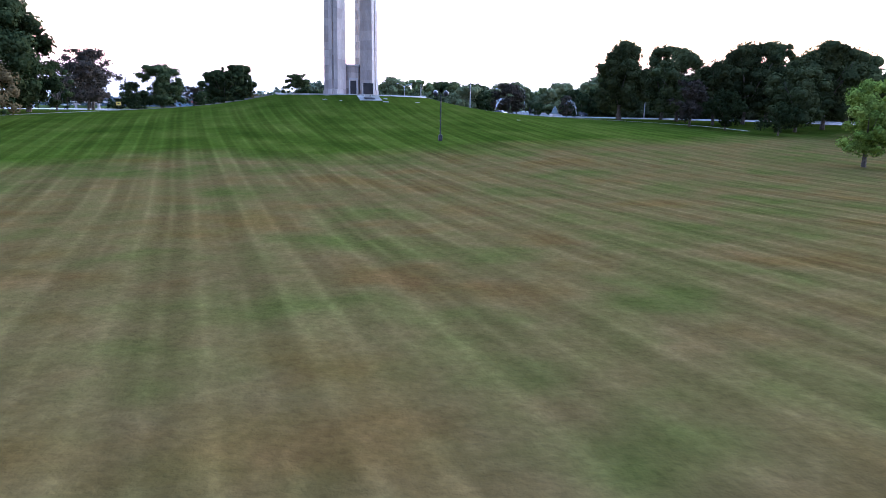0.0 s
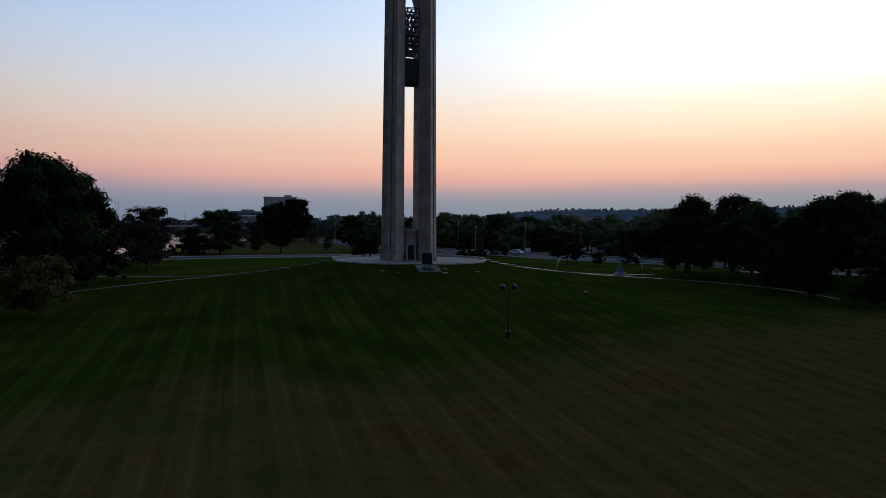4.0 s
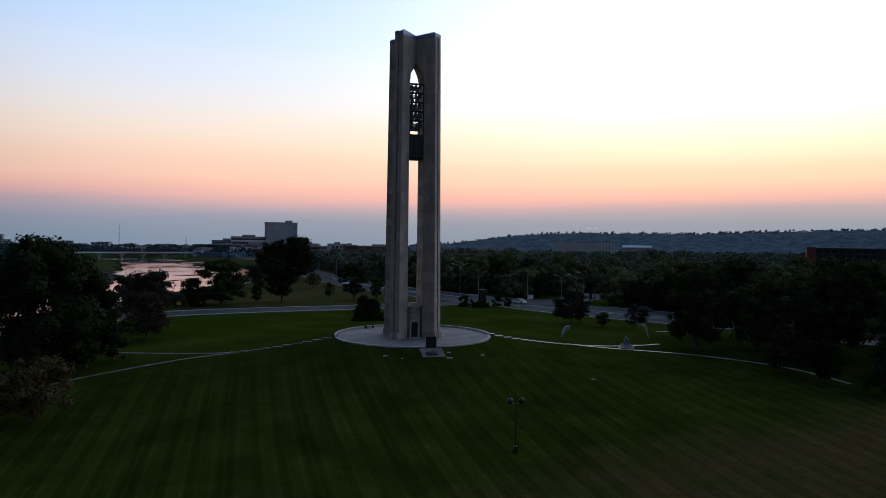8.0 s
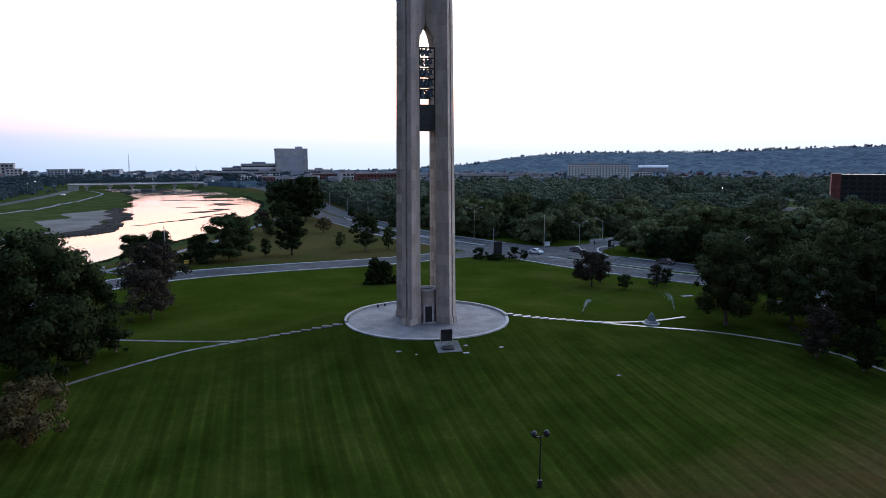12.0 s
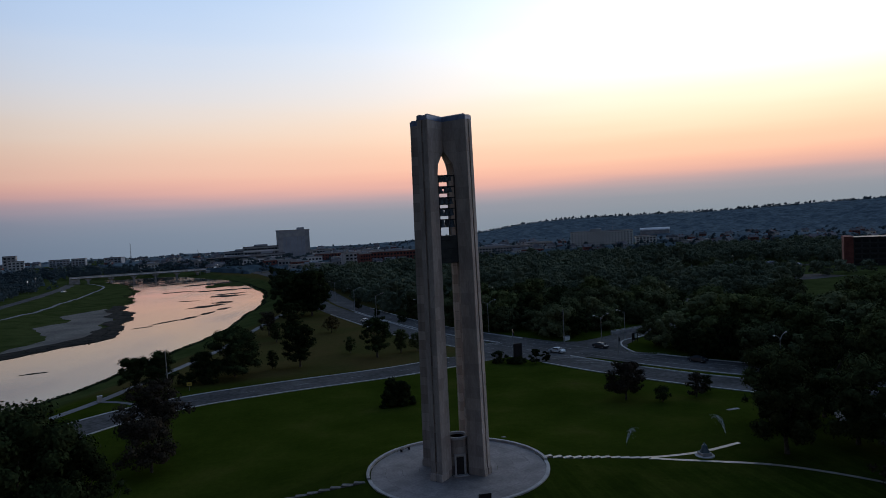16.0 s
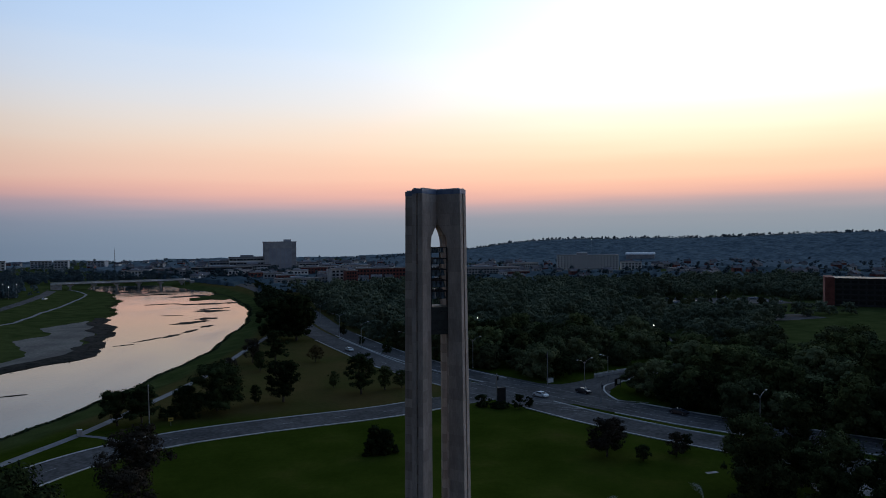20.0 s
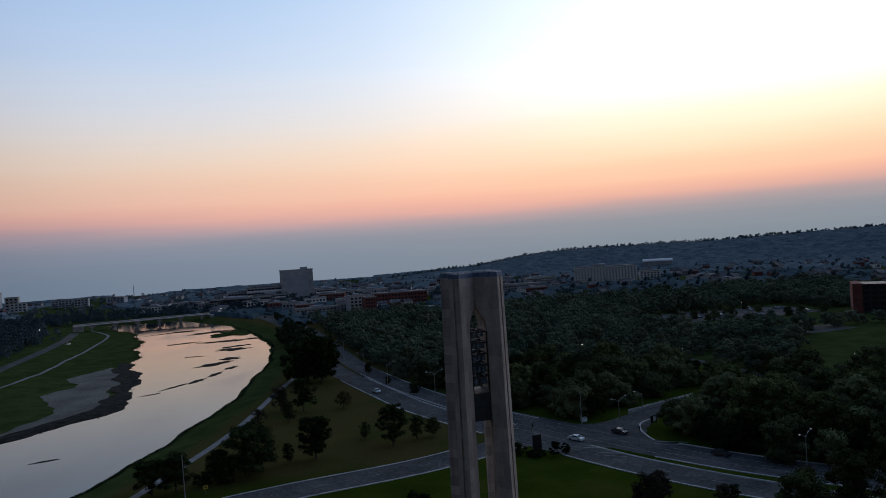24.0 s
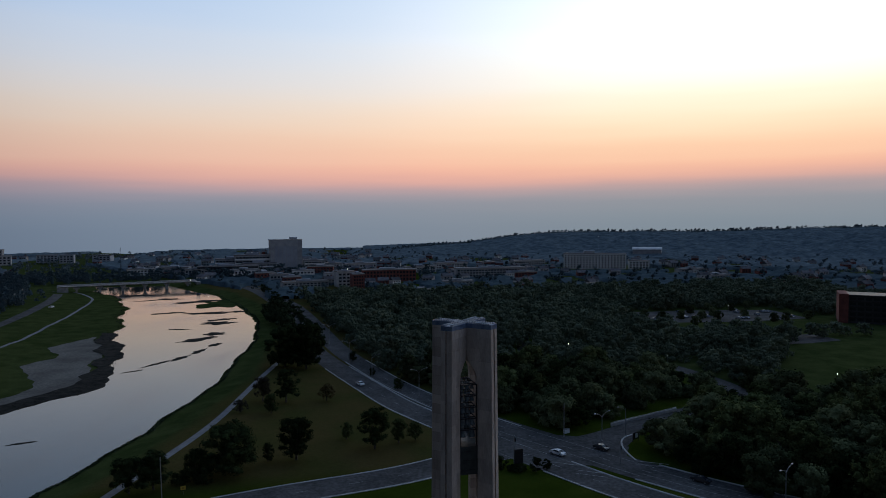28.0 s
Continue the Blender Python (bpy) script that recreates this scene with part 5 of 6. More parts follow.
def build_street():
    street_lamp(36.5, 128, 9.5, 20, 2); street_lamp(60.8, 92.8, 7.4, 25, 2); street_lamp(69.0, 95, 8.2, 200, 1)
    street_lamp(82.1, 45.2, 7.4, 30, 2); street_lamp(-3.5, 212, 9.5, 15, 2); street_lamp(3.5, 178, 9.5, 15, 1)
    street_lamp(-11, 262, 9.5, 15, 2); street_lamp(18, 152, 9.0, 15, 2)
    signal_mast(51.6, 98.2, 9.7, 200, 0, 1); signal_mast(30.4, 77.6, 8.4, 20, 0, 1); signal_mast(58.0, 75.6, 5.2, 20, 0, 1)
    # plain tall pole by the river path
    p = thing("utility_pole", at_ground(-51.3, 70.5), "tall slender weathered pole by the park drive", "pole")
    part("pole", tube(bmesh.new(), (0, 0, -0.2), (-0.25, 0, 11.0), 0.13, 0.09, 10), STEEL, p)
    part("cap", tube(bmesh.new(), (-0.25, 0, 11.0), (-0.25, 0, 11.15), 0.12, 0.05, 10), STEEL, p)
    # small road sign
    s = thing("road_sign", at_ground(-48.2, 77.2, 10), "small yellow road sign with a dark border on a post", "sign")
    part("post", boxed(-0.04, 0.04, -0.04, 0.04, -0.1, 1.4), STEEL, s)
    part("panel", boxed(-0.62, 0.62, -0.09, -0.045, 1.0, 2.0, 0.02), SIGNYELLOW, s)
    for a in ((-0.62, 0.62, 1.93, 2.0), (-0.62, 0.62, 1.0, 1.07), (-0.62, -0.55, 1.075, 1.925), (0.55, 0.62, 1.075, 1.925), (-0.3, 0.3, 1.4, 1.6)):
        part("border", boxed(a[0], a[1], -0.1, -0.094, a[2], a[3]), DARKSTEEL, s)
    # dark upright stone by the road
    m = thing("stone_marker", at_ground(31.6, 77.9, 8), "dark upright stone slab among shrubs beside the road", "monument")
    part("slab", boxed(-1.2, 1.2, -0.3, 0.3, -0.2, 4.7, 0.06), DARK, m)
    part("plinth", boxed(-1.5, 1.5, -0.6, 0.6, -0.2, 0.35, 0.04), DARK, m)
    # utility cabinet on the river path
    c = thing("utility_cabinet", at_ground(-66.5, 73.2, 20), "small pale metal cabinet by the levee path", "cabinet")
    part("body", boxed(-0.5, 0.5, -0.35, 0.35, 0, 1.3, 0.03), PALE, c); part("lid", boxed(-0.55, 0.55, -0.4, 0.4, 1.3, 1.38, 0.02), STEEL, c)
    for x, y, h in ((99, 150, 5), (128, 176, 5), (137, 129, 5), (162, 108, 6), (95, 205, 6), (60, 214, 6), (240, 300, 8), (215, 350, 8), (168, 128, 6), (150, 205, 6),
                    (-138, 616, 7), (-124, 634, 8), (-238, 470, 9), (-246, 505, 9), (-262, 520, 8), (375, 800, 40), (386, 800, 40), (20, 700, 8), (150, 690, 8)):
        round_lamp(x, y, h)
    g = thing("corner_sign", at_ground(69.8, 90.4, 28), "dark framed sign board with a white panel at the junction's corner", "sign")
    for sx in (-1, 1):
        part("post", boxed(sx * 1.25 - 0.07, sx * 1.25 + 0.07, -0.07, 0.07, -0.2, 2.6), DARKSTEEL, g)
    part("board", boxed(-1.35, 1.35, -0.12, -0.075, 0.7, 2.7, 0.02), DARK, g)
    part("panel", boxed(-0.3, 0.9, -0.15, -0.122, 1.1, 2.4), WHITE, g, "white panel")
    c = thing("utility_cabinet", at_ground(53.6, 101.5, 20), "pale metal cabinet by the signal pole", "cabinet")
    part("body", boxed(-0.9, 0.9, -0.45, 0.45, 0, 1.2, 0.03), WHITE, c); part("lid", boxed(-0.95, 0.95, -0.5, 0.5, 1.2, 1.28, 0.02), STEEL, c)
    # low wall and rail at the side road
    w = thing("bridge_parapet", at_ground(69, 104.6, 22), "pale concrete parapet beside the side road", "wall")
    for k in range(8):
        part("panel", boxed(k * 3.8, k * 3.8 + 3.75, -0.2, 0.2, -0.2, 1.0, 0.03), PALE, w)
    part("rail", tube(bmesh.new(), (0, 0, 1.25), (30.4, 0, 1.25), 0.05, 0.05, 6), STEEL, w)


build_street()


def spot_pole():
    root = thing("floodlight_pole", at_ground(3.6, -42.9, 0), "slim dark pole with two floodlights standing on the lawn", "floodlight")
    part("pole", tube(bmesh.new(), (0, 0, -0.2), (0, 0, 4.75), 0.075, 0.055, 10), DARKSTEEL, root)
    part("cross_bar", boxed(-0.62, 0.62, -0.04, 0.04, 4.55, 4.64), DARKSTEEL, root)
    for s in (-1, 1):
        bm = lathe(bmesh.new(), [(0.10, -0.25), (0.2, -0.18), (0.27, 0.0), (0.27, 0.2), (0.24, 0.22), (0.0, 0.2)], 14)
        bmesh.ops.transform(bm, matrix=pose(s * 0.58, 0, 4.85, -68, 0, s * 14), verts=bm.verts)
        l = part("floodlight", bm, DARKSTEEL, root, smooth=True)
        bm = lathe(bmesh.new(), [(0.235, 0.225), (0.235, 0.24), (0.0, 0.25)], 14)
        bmesh.ops.transform(bm, matrix=pose(s * 0.58, 0, 4.85, -68, 0, s * 14), verts=bm.verts)
        part("lens", bm, LENS, l, "pale glass lens")
        part("bracket", boxed(s * 0.58 - 0.05, s * 0.58 + 0.05, -0.05, 0.05, 4.6, 4.86), DARKSTEEL, root)
    part("ballast_box", boxed(-0.2, 0.2, -0.16, 0.16, 0.0, 0.62, 0.03), DARKSTEEL, root, "dark metal control box")


def sign_board():
    root = thing("notice_board", pose(0.75, -13.2, float(land(0.75, -13.6)) - 0.05, 0, 0, 2), "dark notice board on two legs over a concrete pad", "notice board")
    fall = math.degrees(math.atan((float(land(0.75, -12.6)) - float(land(0.75, -15.4))) / 2.8))
    part("pad", boxed(-1.5, 1.7, -2.1, 0.7, -0.3, 0.05, 0.03), DULLSLAB, root, "weathered concrete pad").matrix_basis = pose(0, 0, 0.16, fall, 0, 0)
    for s in (-1, 1):
        part("leg", boxed(s * 0.55 - 0.07, s * 0.55 + 0.07, -0.07, 0.07, 0.1, 1.95), PALE, root)
    b = part("board", boxed(-0.72, 0.72, -0.16, -0.075, 0.55, 2.1, 0.02), DARK, root, "dark panel")
    part("frame", boxed(-0.8, -0.725, -0.17, -0.06, 0.5, 2.15), PALE, root); part("frame", boxed(0.725, 0.8, -0.17, -0.06, 0.5, 2.15), PALE, root)
    part("plaque", boxed(-0.75, 0.75, -1.6, -0.7, 0.0, 0.22, 0.04), DARK, root, "dark sloping plaque").matrix_basis = pose(0, 0, 0.14, fall, 0, 0)
    for x, y, sx, sy in ((2.9, -15.4, 0.45, 0.4), (-5.5, -13.9, 0.4, 0.25), (7.9, -13.7, 0.38, 0.25), (3.2, -13.6, 0.3, 0.25), (-3.4, -15.2, .2, .15), (10.2, 13.5, .4, .3), (21, -21, .3, .22), (55, 22, 1.4, .5)):
        mk = thing("ground_marker", at_ground(x, y, 6), "small flat pale stone set in the lawn", "marker", "lawn markers")
        part("stone", boxed(-sx * 0.85, sx * 0.85, -sy * 0.85, sy * 0.85, -0.2, 0.03, 0.02), CONCRETE, mk)


def lawn_bell():
    root = thing("bell_monument", at_ground(36.9, 1.5), "blue-green weathered bell on a pale stone plinth", "monument")
    part("pad", lathe(bmesh.new(), [(1.35, -0.4), (1.35, 0.10), (1.2, 0.12), (0, 0.12)], 24), PALE, root)
    part("plinth", boxed(-0.75, 0.75, -0.75, 0.75, 0.12, 0.55, 0.05), PALE, root)
    part("bell", lathe(bmesh.new(), [(0.70, 0.55), (0.66, 0.68), (0.50, 0.95), (0.42, 1.25), (0.38, 1.45), (0.25, 1.58), (0.1, 1.64), (0.0, 1.65)], 20), VERDIGRIS, root, smooth=True)
    part("crown_loop", lathe(bmesh.new(), [(0.12, 1.62), (0.14, 1.75), (0.08, 1.86), (0, 1.88)], 10), VERDIGRIS, root)


def sprinkler(x, y, turn, reach, top):
    root = thing("lawn_sprinkler", at_ground(x, y, turn), "lawn sprinkler throwing a thin white arc of water", "sprinkler", "lawn sprinklers")
    part("riser", tube(bmesh.new(), (0, 0, -0.1), (0, 0, 0.35), 0.04, 0.03, 6), DARKSTEEL, root)
    g = np.random.RandomState(int(abs(x) * 10))
    n = 2600
    t = g.uniform(0.02, 0.66, n)
    spread = 0.06 + 1.0 * t
    fan = g.uniform(0.35, 1.0, n)
    px = reach * t * fan * 1.25 + g.normal(size=n) * 0.12 * spread * 2
    pz = 0.35 + top * 4 * t * (1 - t * 0.93) * 0.95 * (0.75 + 0.25 * fan) - g.exponential(0.30, n) * t * 2.2
    py = g.normal(size=n) * spread * 0.3
    keep = pz > 0.05
    p = np.stack([px, py, pz], -1)[keep]
    s = g.uniform(0.006, 0.014, len(p))[:, None]
    u = g.normal(size=(len(p), 3)); u /= np.linalg.norm(u, axis=1)[:, None]
    v = np.cross(u, [0.3, 0.5, 0.8]); v /= np.linalg.norm(v, axis=1)[:, None]
    part_mesh("spray", quads_mesh("spray", np.stack([p - u * s, p - v * s, p + u * s, p + v * s], 1), SPRAY), root, "fine white water drops")


def car(x, y, turn, paint, label, z=None):
    root = thing("car", pose(x, y, (PLAIN_Z + 0.08) if z is None else z, 0, 0, turn), label, "car", "cars on the road")
    bm = bmesh.new()
    prof = [(-2.2, 0.35), (-2.25, 0.75), (-1.9, 0.95), (-1.15, 1.0), (-0.6, 1.42), (0.75, 1.45), (1.35, 1.0), (2.1, 0.88), (2.25, 0.6), (2.2, 0.35)]
    sides = []
    for s in (-1, 1):
        sides.append([bm.verts.new((px, s * (0.88 if pz < 1.05 else 0.68), pz)) for px, pz in prof])
    for i in range(len(prof)):
        j = (i + 1) % len(prof)
        bm.faces.new((sides[0][i], sides[0][j], sides[1][j], sides[1][i]))
    bm.faces.new(sides[0][::-1]); bm.faces.new(sides[1])
    bmesh.ops.triangulate(bm, faces=[f for f in bm.faces if len(f.verts) > 4])
    bmesh.ops.recalc_face_normals(bm, faces=bm.faces)
    b = part("body", bm, paint, root)
    for s in (-1, 1):
        me = mesh_of("side_window", [(-0.95, s * 0.865, 1.04), (1.15, s * 0.865, 1.04), (0.7, s * 0.715, 1.38), (-0.55, s * 0.715, 1.38)], [(0, 1, 2, 3)], GLASS)
        part_mesh("side_window", me, b)
    part_mesh("windscreen", mesh_of("windscreen", [(1.36, -0.7, 1.03), (1.36, 0.7, 1.03), (0.8, 0.6, 1.43), (0.8, -0.6, 1.43)], [(0, 1, 2, 3)], GLASS), b)
    part_mesh("rear_window", mesh_of("rear_window", [(-1.13, -0.7, 1.04), (-1.13, 0.7, 1.04), (-0.64, 0.6, 1.42), (-0.64, -0.6, 1.42)], [(0, 3, 2, 1)], GLASS), b)
    for wx in (-1.4, 1.4):
        for wy in (-0.82, 0.82):
            w = part("wheel", tube(bmesh.new(), (wx, wy - 0.1, 0.33), (wx, wy + 0.1, 0.33), 0.33, 0.33, 14), RUBBER, root)
            part("rim", tube(bmesh.new(), (wx, wy - 0.115, 0.33), (wx, wy + 0.115, 0.33), 0.19, 0.19, 10), STEEL, w)
    for s in (-1, 1):
        part("headlight", boxed(2.12, 2.24, s * 0.62 - 0.17, s * 0.62 + 0.17, 0.62, 0.78), LENS, b)
    return root


def build_lawn_things():
    spot_pole(); sign_board(); lawn_bell()
    sprinkler(27.6, 7.4, 175, -2.2, 2.4); sprinkler(45.0, 8.8, 170, 2.9, 3.2)
    car(44.5, 84.5, -58, WHITE, "white saloon car on the junction"); car(57.5, 86, 118, CARDARK, "dark saloon car waiting on the junction")
    car(71, 60, 122, CARDARK, "dark saloon car on the divided road"); car(-1.5, 172, -70, WHITE, "white saloon car on the divided road")
    car(-24, 330, -70, WHITE, "white saloon car on the divided road"); car(-208, 455, -100, WHITE, "white car on the river road")
    tagged(ribbon("road_loop_drive", [(68, 13), (76, 9), (84, 6), (104, -14), (116, -40)], 6.5, 0.07, GREYPATH, 3), "grey paved loop behind the lawn's trees", "road", kind="structure")
    # parked cars
    tagged(ribbon("road_car_park", [(180, 316), (215, 313), (250, 311), (290, 308)], [44, 52, 52, 40], 0.08, ASPHALT, 6), "asphalt car park among the trees", "car park", kind="structure")
    tagged(ribbon("road_car_park_upper", [(200, 222), (222, 224), (248, 226)], [18, 24, 20], 0.08, ASPHALT, 6), "asphalt car park among the trees", "car park", kind="structure")
    rng = random.Random(5)
    proto = car(190, 302, 85, CARBLUE, "parked car in the car park", PLAIN_Z + 0.09)
    tagged(proto, group="parked cars")
    for i in range(26):
        t = rng.random()
        copy_thing(proto, pose(184 + 100 * t + rng.uniform(-2, 2), 296 + 12 * rng.randrange(4) + rng.uniform(-1, 1), PLAIN_Z + 0.09, 0, 0, 85 + rng.choice((0, 180))))


build_lawn_things()


# ---- river details, bridge and town ----
def flat_patch(name, cx, cy, rx, ry, turn, z, mat, label, seed, category):
    """A low bar with a ragged outline."""
    rng = random.Random(seed)
    n = 46
    v = [(0, 0, z)]
    ca, sa = math.cos(radians(turn)), math.sin(radians(turn))
    ph = [rng.random() * 6.28 for _ in range(5)]
    for ringf, dz in ((0.6, 0), (1.0, -0.35)):
        for i in range(n):
            t = 2 * math.pi * i / n
            k = ringf * (1 + 0.28 * math.sin(2 * t + ph[0]) + 0.2 * math.sin(5 * t + ph[1]) + 0.13 * math.sin(9 * t + ph[2]) + rng.uniform(-.08, .08))
            x, y = rx * k * math.cos(t), ry * k * math.sin(t)
            v.append((x * ca - y * sa, x * sa + y * ca, z + dz))
    f = [(0, 1 + i, 1 + (i + 1) % n) for i in range(n)] + [(1 + i, 1 + n + i, 1 + n + (i + 1) % n, 1 + (i + 1) % n) for i in range(n)]
    ob = new(name, mesh_of(name, v, f, mat, True))
    ob.matrix_basis = pose(cx, cy, 0)
    return tagged(ob, label, category, "river bars", "structure")


def build_river():
    bars = [(-82, 310, 17, 6, 35), (-90, 246, 9, 2.2, 55), (-82, 257, 9, 2.8, 58), (-76, 273, 10, 2.6, 66), (-70.5, 291, 9, 2.6, 70), (-97, 231, 5, 1.2, 35), (-76, 328, 10, 6, 40), (-80, 372, 15, 9, 25), (-80, 388, 12, 6, 20)]
    bars += [(-92, 424, 24, 8, 15), (-72, 428, 10, 8, 40), (-122, 430, 15, 5, 10), (-112, 500, 24, 12, 20), (-140, 525, 14, 8, 10), (-100, 350, 8, 2, 0), (-104, 134.5, 5.0, 0.9, 22), (-150, 520, 20, 5, 30), (-175, 560, 24, 8, 25)]
    for i, (x, y, rx, ry, t) in enumerate(bars):
        flat_patch("river_bar", x, y, rx, ry, t, WATER_Z + 0.10, MUD, "dark weedy shoal just above the water", 20 + i, "shoal")
    flat_patch("grass_spit", -88, 484, 25, 20, 100, WATER_Z + 0.55, SPIT, "low grassy point running out from the near bank", 61, "grass bank")
    # gravel bar on the west side
    ys = np.arange(165, 330, 3.0)
    v, f = [], []
    k = 9
    for y in ys:
        w = float(np.interp(y, BANK_YW, BANK_W))
        t = smooth01((y - 165) / 60) * smooth01((330 - y) / 40)
        for j in range(k):
            x = w + 2 * wander(y) - 8 - (2 + (22 + 4 * math.sin(y * 0.11)) * float(t)) * j / (k - 1)
            v.append((x, y, float(land(x, y)) + 0.09))
    for i in range(len(ys) - 1):
        for j in range(k - 1):
            f.append((i * k + j, i * k + j + 1, (i + 1) * k + j + 1, (i + 1) * k + j)[::-1])
    tagged(new("gravel_bar", mesh_of("gravel_bar", v, f, GRAVEL, True)), "grey-brown gravel bar at the river's edge", "gravel bar", kind="structure")
    v, f = [], []
    k = 5
    ys = np.arange(120, 345, 3.0)
    for y in ys:
        w = float(np.interp(y, BANK_YW, BANK_W)) + 2.0 * wander(y)
        for j in range(k):
            x = w + 1.5 - (10 + 2.5 * math.sin(y * 0.07) + 1.2 * math.sin(y * 0.23)) * j / (k - 1)
            v.append((x, y, float(land(x, y)) + 0.30))
    for i in range(len(ys) - 1):
        for j in range(k - 1):
            f.append((i * k + j, i * k + j + 1, (i + 1) * k + j + 1, (i + 1) * k + j)[::-1])
    tagged(new("mud_strand", mesh_of("mud_strand", v, f, MUD, True)), "dark wet mud along the gravel bar", "mud", kind="structure")
    # rough growth along the near bank
    rng = np.random.RandomState(9)
    n = 9000
    y = rng.uniform(40, 560, n) ** 1.0
    y = 40 + (y - 40) * rng.uniform(0.15, 1, n)
    x = np.interp(y, BANK_Y, BANK_E) + 0.6 * wander(y) + rng.normal(0.9, 0.5, n)
    z = np.maximum(land(x, y), WATER_Z) + rng.uniform(0.0, 0.4, n)
    p = np.stack([x, y, z], -1)
    u = rng.normal(size=(n, 3)); u /= np.linalg.norm(u, axis=1)[:, None]
    w = np.cross(u, rng.normal(size=(n, 3))); w /= np.linalg.norm(w, axis=1)[:, None]
    s = rng.uniform(0.15, 0.42, n)[:, None]
    tagged(new("bank_growth", quads_mesh("bank_growth", np.stack([p - u * s, p - w * s, p + u * s, p + w * s], 1), SCRUB)), "rough dark weeds along the waterline", "weeds", kind="stuff")
    n = 1800
    y = rng.uniform(170, 600, n)
    x = np.interp(y, BANK_YW, BANK_W) + 1.7 * wander(y) - rng.normal(1.5, 1.5, n)
    z = np.maximum(land(x, y), WATER_Z) + rng.uniform(0.0, 0.5, n)
    p = np.stack([x, y, z], -1)
    u = rng.normal(size=(n, 3)); u /= np.linalg.norm(u, axis=1)[:, None]
    w = np.cross(u, rng.normal(size=(n, 3))); w /= np.linalg.norm(w, axis=1)[:, None]
    s = rng.uniform(0.1, 0.28, n)[:, None]
    tagged(new("far_bank_growth", quads_mesh("far_bank_growth", np.stack([p - u * s, p - w * s, p + u * s, p + w * s], 1), MUD)), "dark weeds along the far waterline", "weeds", kind="stuff")
    # a gap of pond water in the wood
    flat_patch("water_pond", 79, 220, 5.5, 27, -14, PLAIN_Z + 0.12, WATER, "small pond glinting between the trees", 77, "pond")


build_river()


def build_bridge():
    a, b = Vector((-266, 592, 0)), Vector((-134, 634, 0))
    L = (b - a).length
    turn = math.degrees(math.atan2(b.y - a.y, b.x - a.x))
    root = thing("river_bridge", pose(a.x, a.y, 0, 0, 0, turn), "long low pale concrete bridge across the river", "bridge")
    part("deck", boxed(14, L - 2, -5, 5, 0.0, 0.5, 0.05), FACADE, root)
    part("girder", boxed(23, L - 3, -4.2, 4.2, -0.7, 0.0), CONCRETE, root)
    for s in (-1, 1):
        part("parapet", boxed(14, L - 2, s * 4.85 - 0.15, s * 4.85 + 0.15, 0.6, 1.25), PALE, root)
    for i in range(6):
        x = 30 + i * (L - 40) / 5
        p = part("pier", boxed(x - 0.8, x + 0.8, -3.6, 3.6, -8.2, -1.7), CONCRETE, root)
        bm = bmesh.new()
        for z0, z1, w0 in ((-3.0, -2.1, 1.5), (-2.1, -1.3, 2.6)):
            box(bm, x - w0, x + w0, -3.9, 3.9, z0, z1)
        part("pier_head", bm, CONCRETE, p)
    for s in (0, 1):
        part("abutment", boxed(14 if s == 0 else L - 2.1, 23.1 if s == 0 else L + 2, -4.6, 4.6, -8, -0.75), CONCRETE, root)


build_bridge()


def windows(parent, x0, x1, z0, z1, y, nx, nz, fill=0.6, name="window", mat=None, tall=0.55):
    """Recess-deep window panes set 5 cm proud of a far facade, each a part."""
    dx, dz = (x1 - x0) / nx, (z1 - z0) / nz
    w, h = dx * fill / 2, dz * tall / 2
    me = mesh_of(name, [(sx * w, sy * 0.06, sz * h) for sx in (-1, 1) for sy in (-1, 1) for sz in (-1, 1)],
                 [(0, 1, 3, 2)[::-1], (4, 6, 7, 5)[::-1], (0, 4, 5, 1)[::-1], (2, 3, 7, 6)[::-1], (0, 2, 6, 4)[::-1], (1, 5, 7, 3)[::-1]], mat or GLASS)
    for i in range(nx):
        for j in range(nz):
            part_mesh(name, me, parent, m=pose(x0 + dx * (i + 0.5), y, z0 + dz * (j + 0.5)))


def block(name, x, y, turn, w, d, h, mat, label, nx, nz, z=PLAIN_Z - 0.5, group="", fill=0.6, category="building"):
    root = thing(name, pose(x, y, z, 0, 0, turn), label, category, group)
    part("wall", boxed(-w / 2, w / 2, -d / 2, d / 2, 0, h), mat, root)
    part("roof", boxed(-w / 2 - 0.3, w / 2 + 0.3, -d / 2 - 0.3, d / 2 + 0.3, h, h + 0.6), ROOFS, root)
    if nx:
        windows(root, -w / 2 + 0.6, w / 2 - 0.6, 1.2, h - 0.8, -d / 2, nx, nz, fill)
    return root


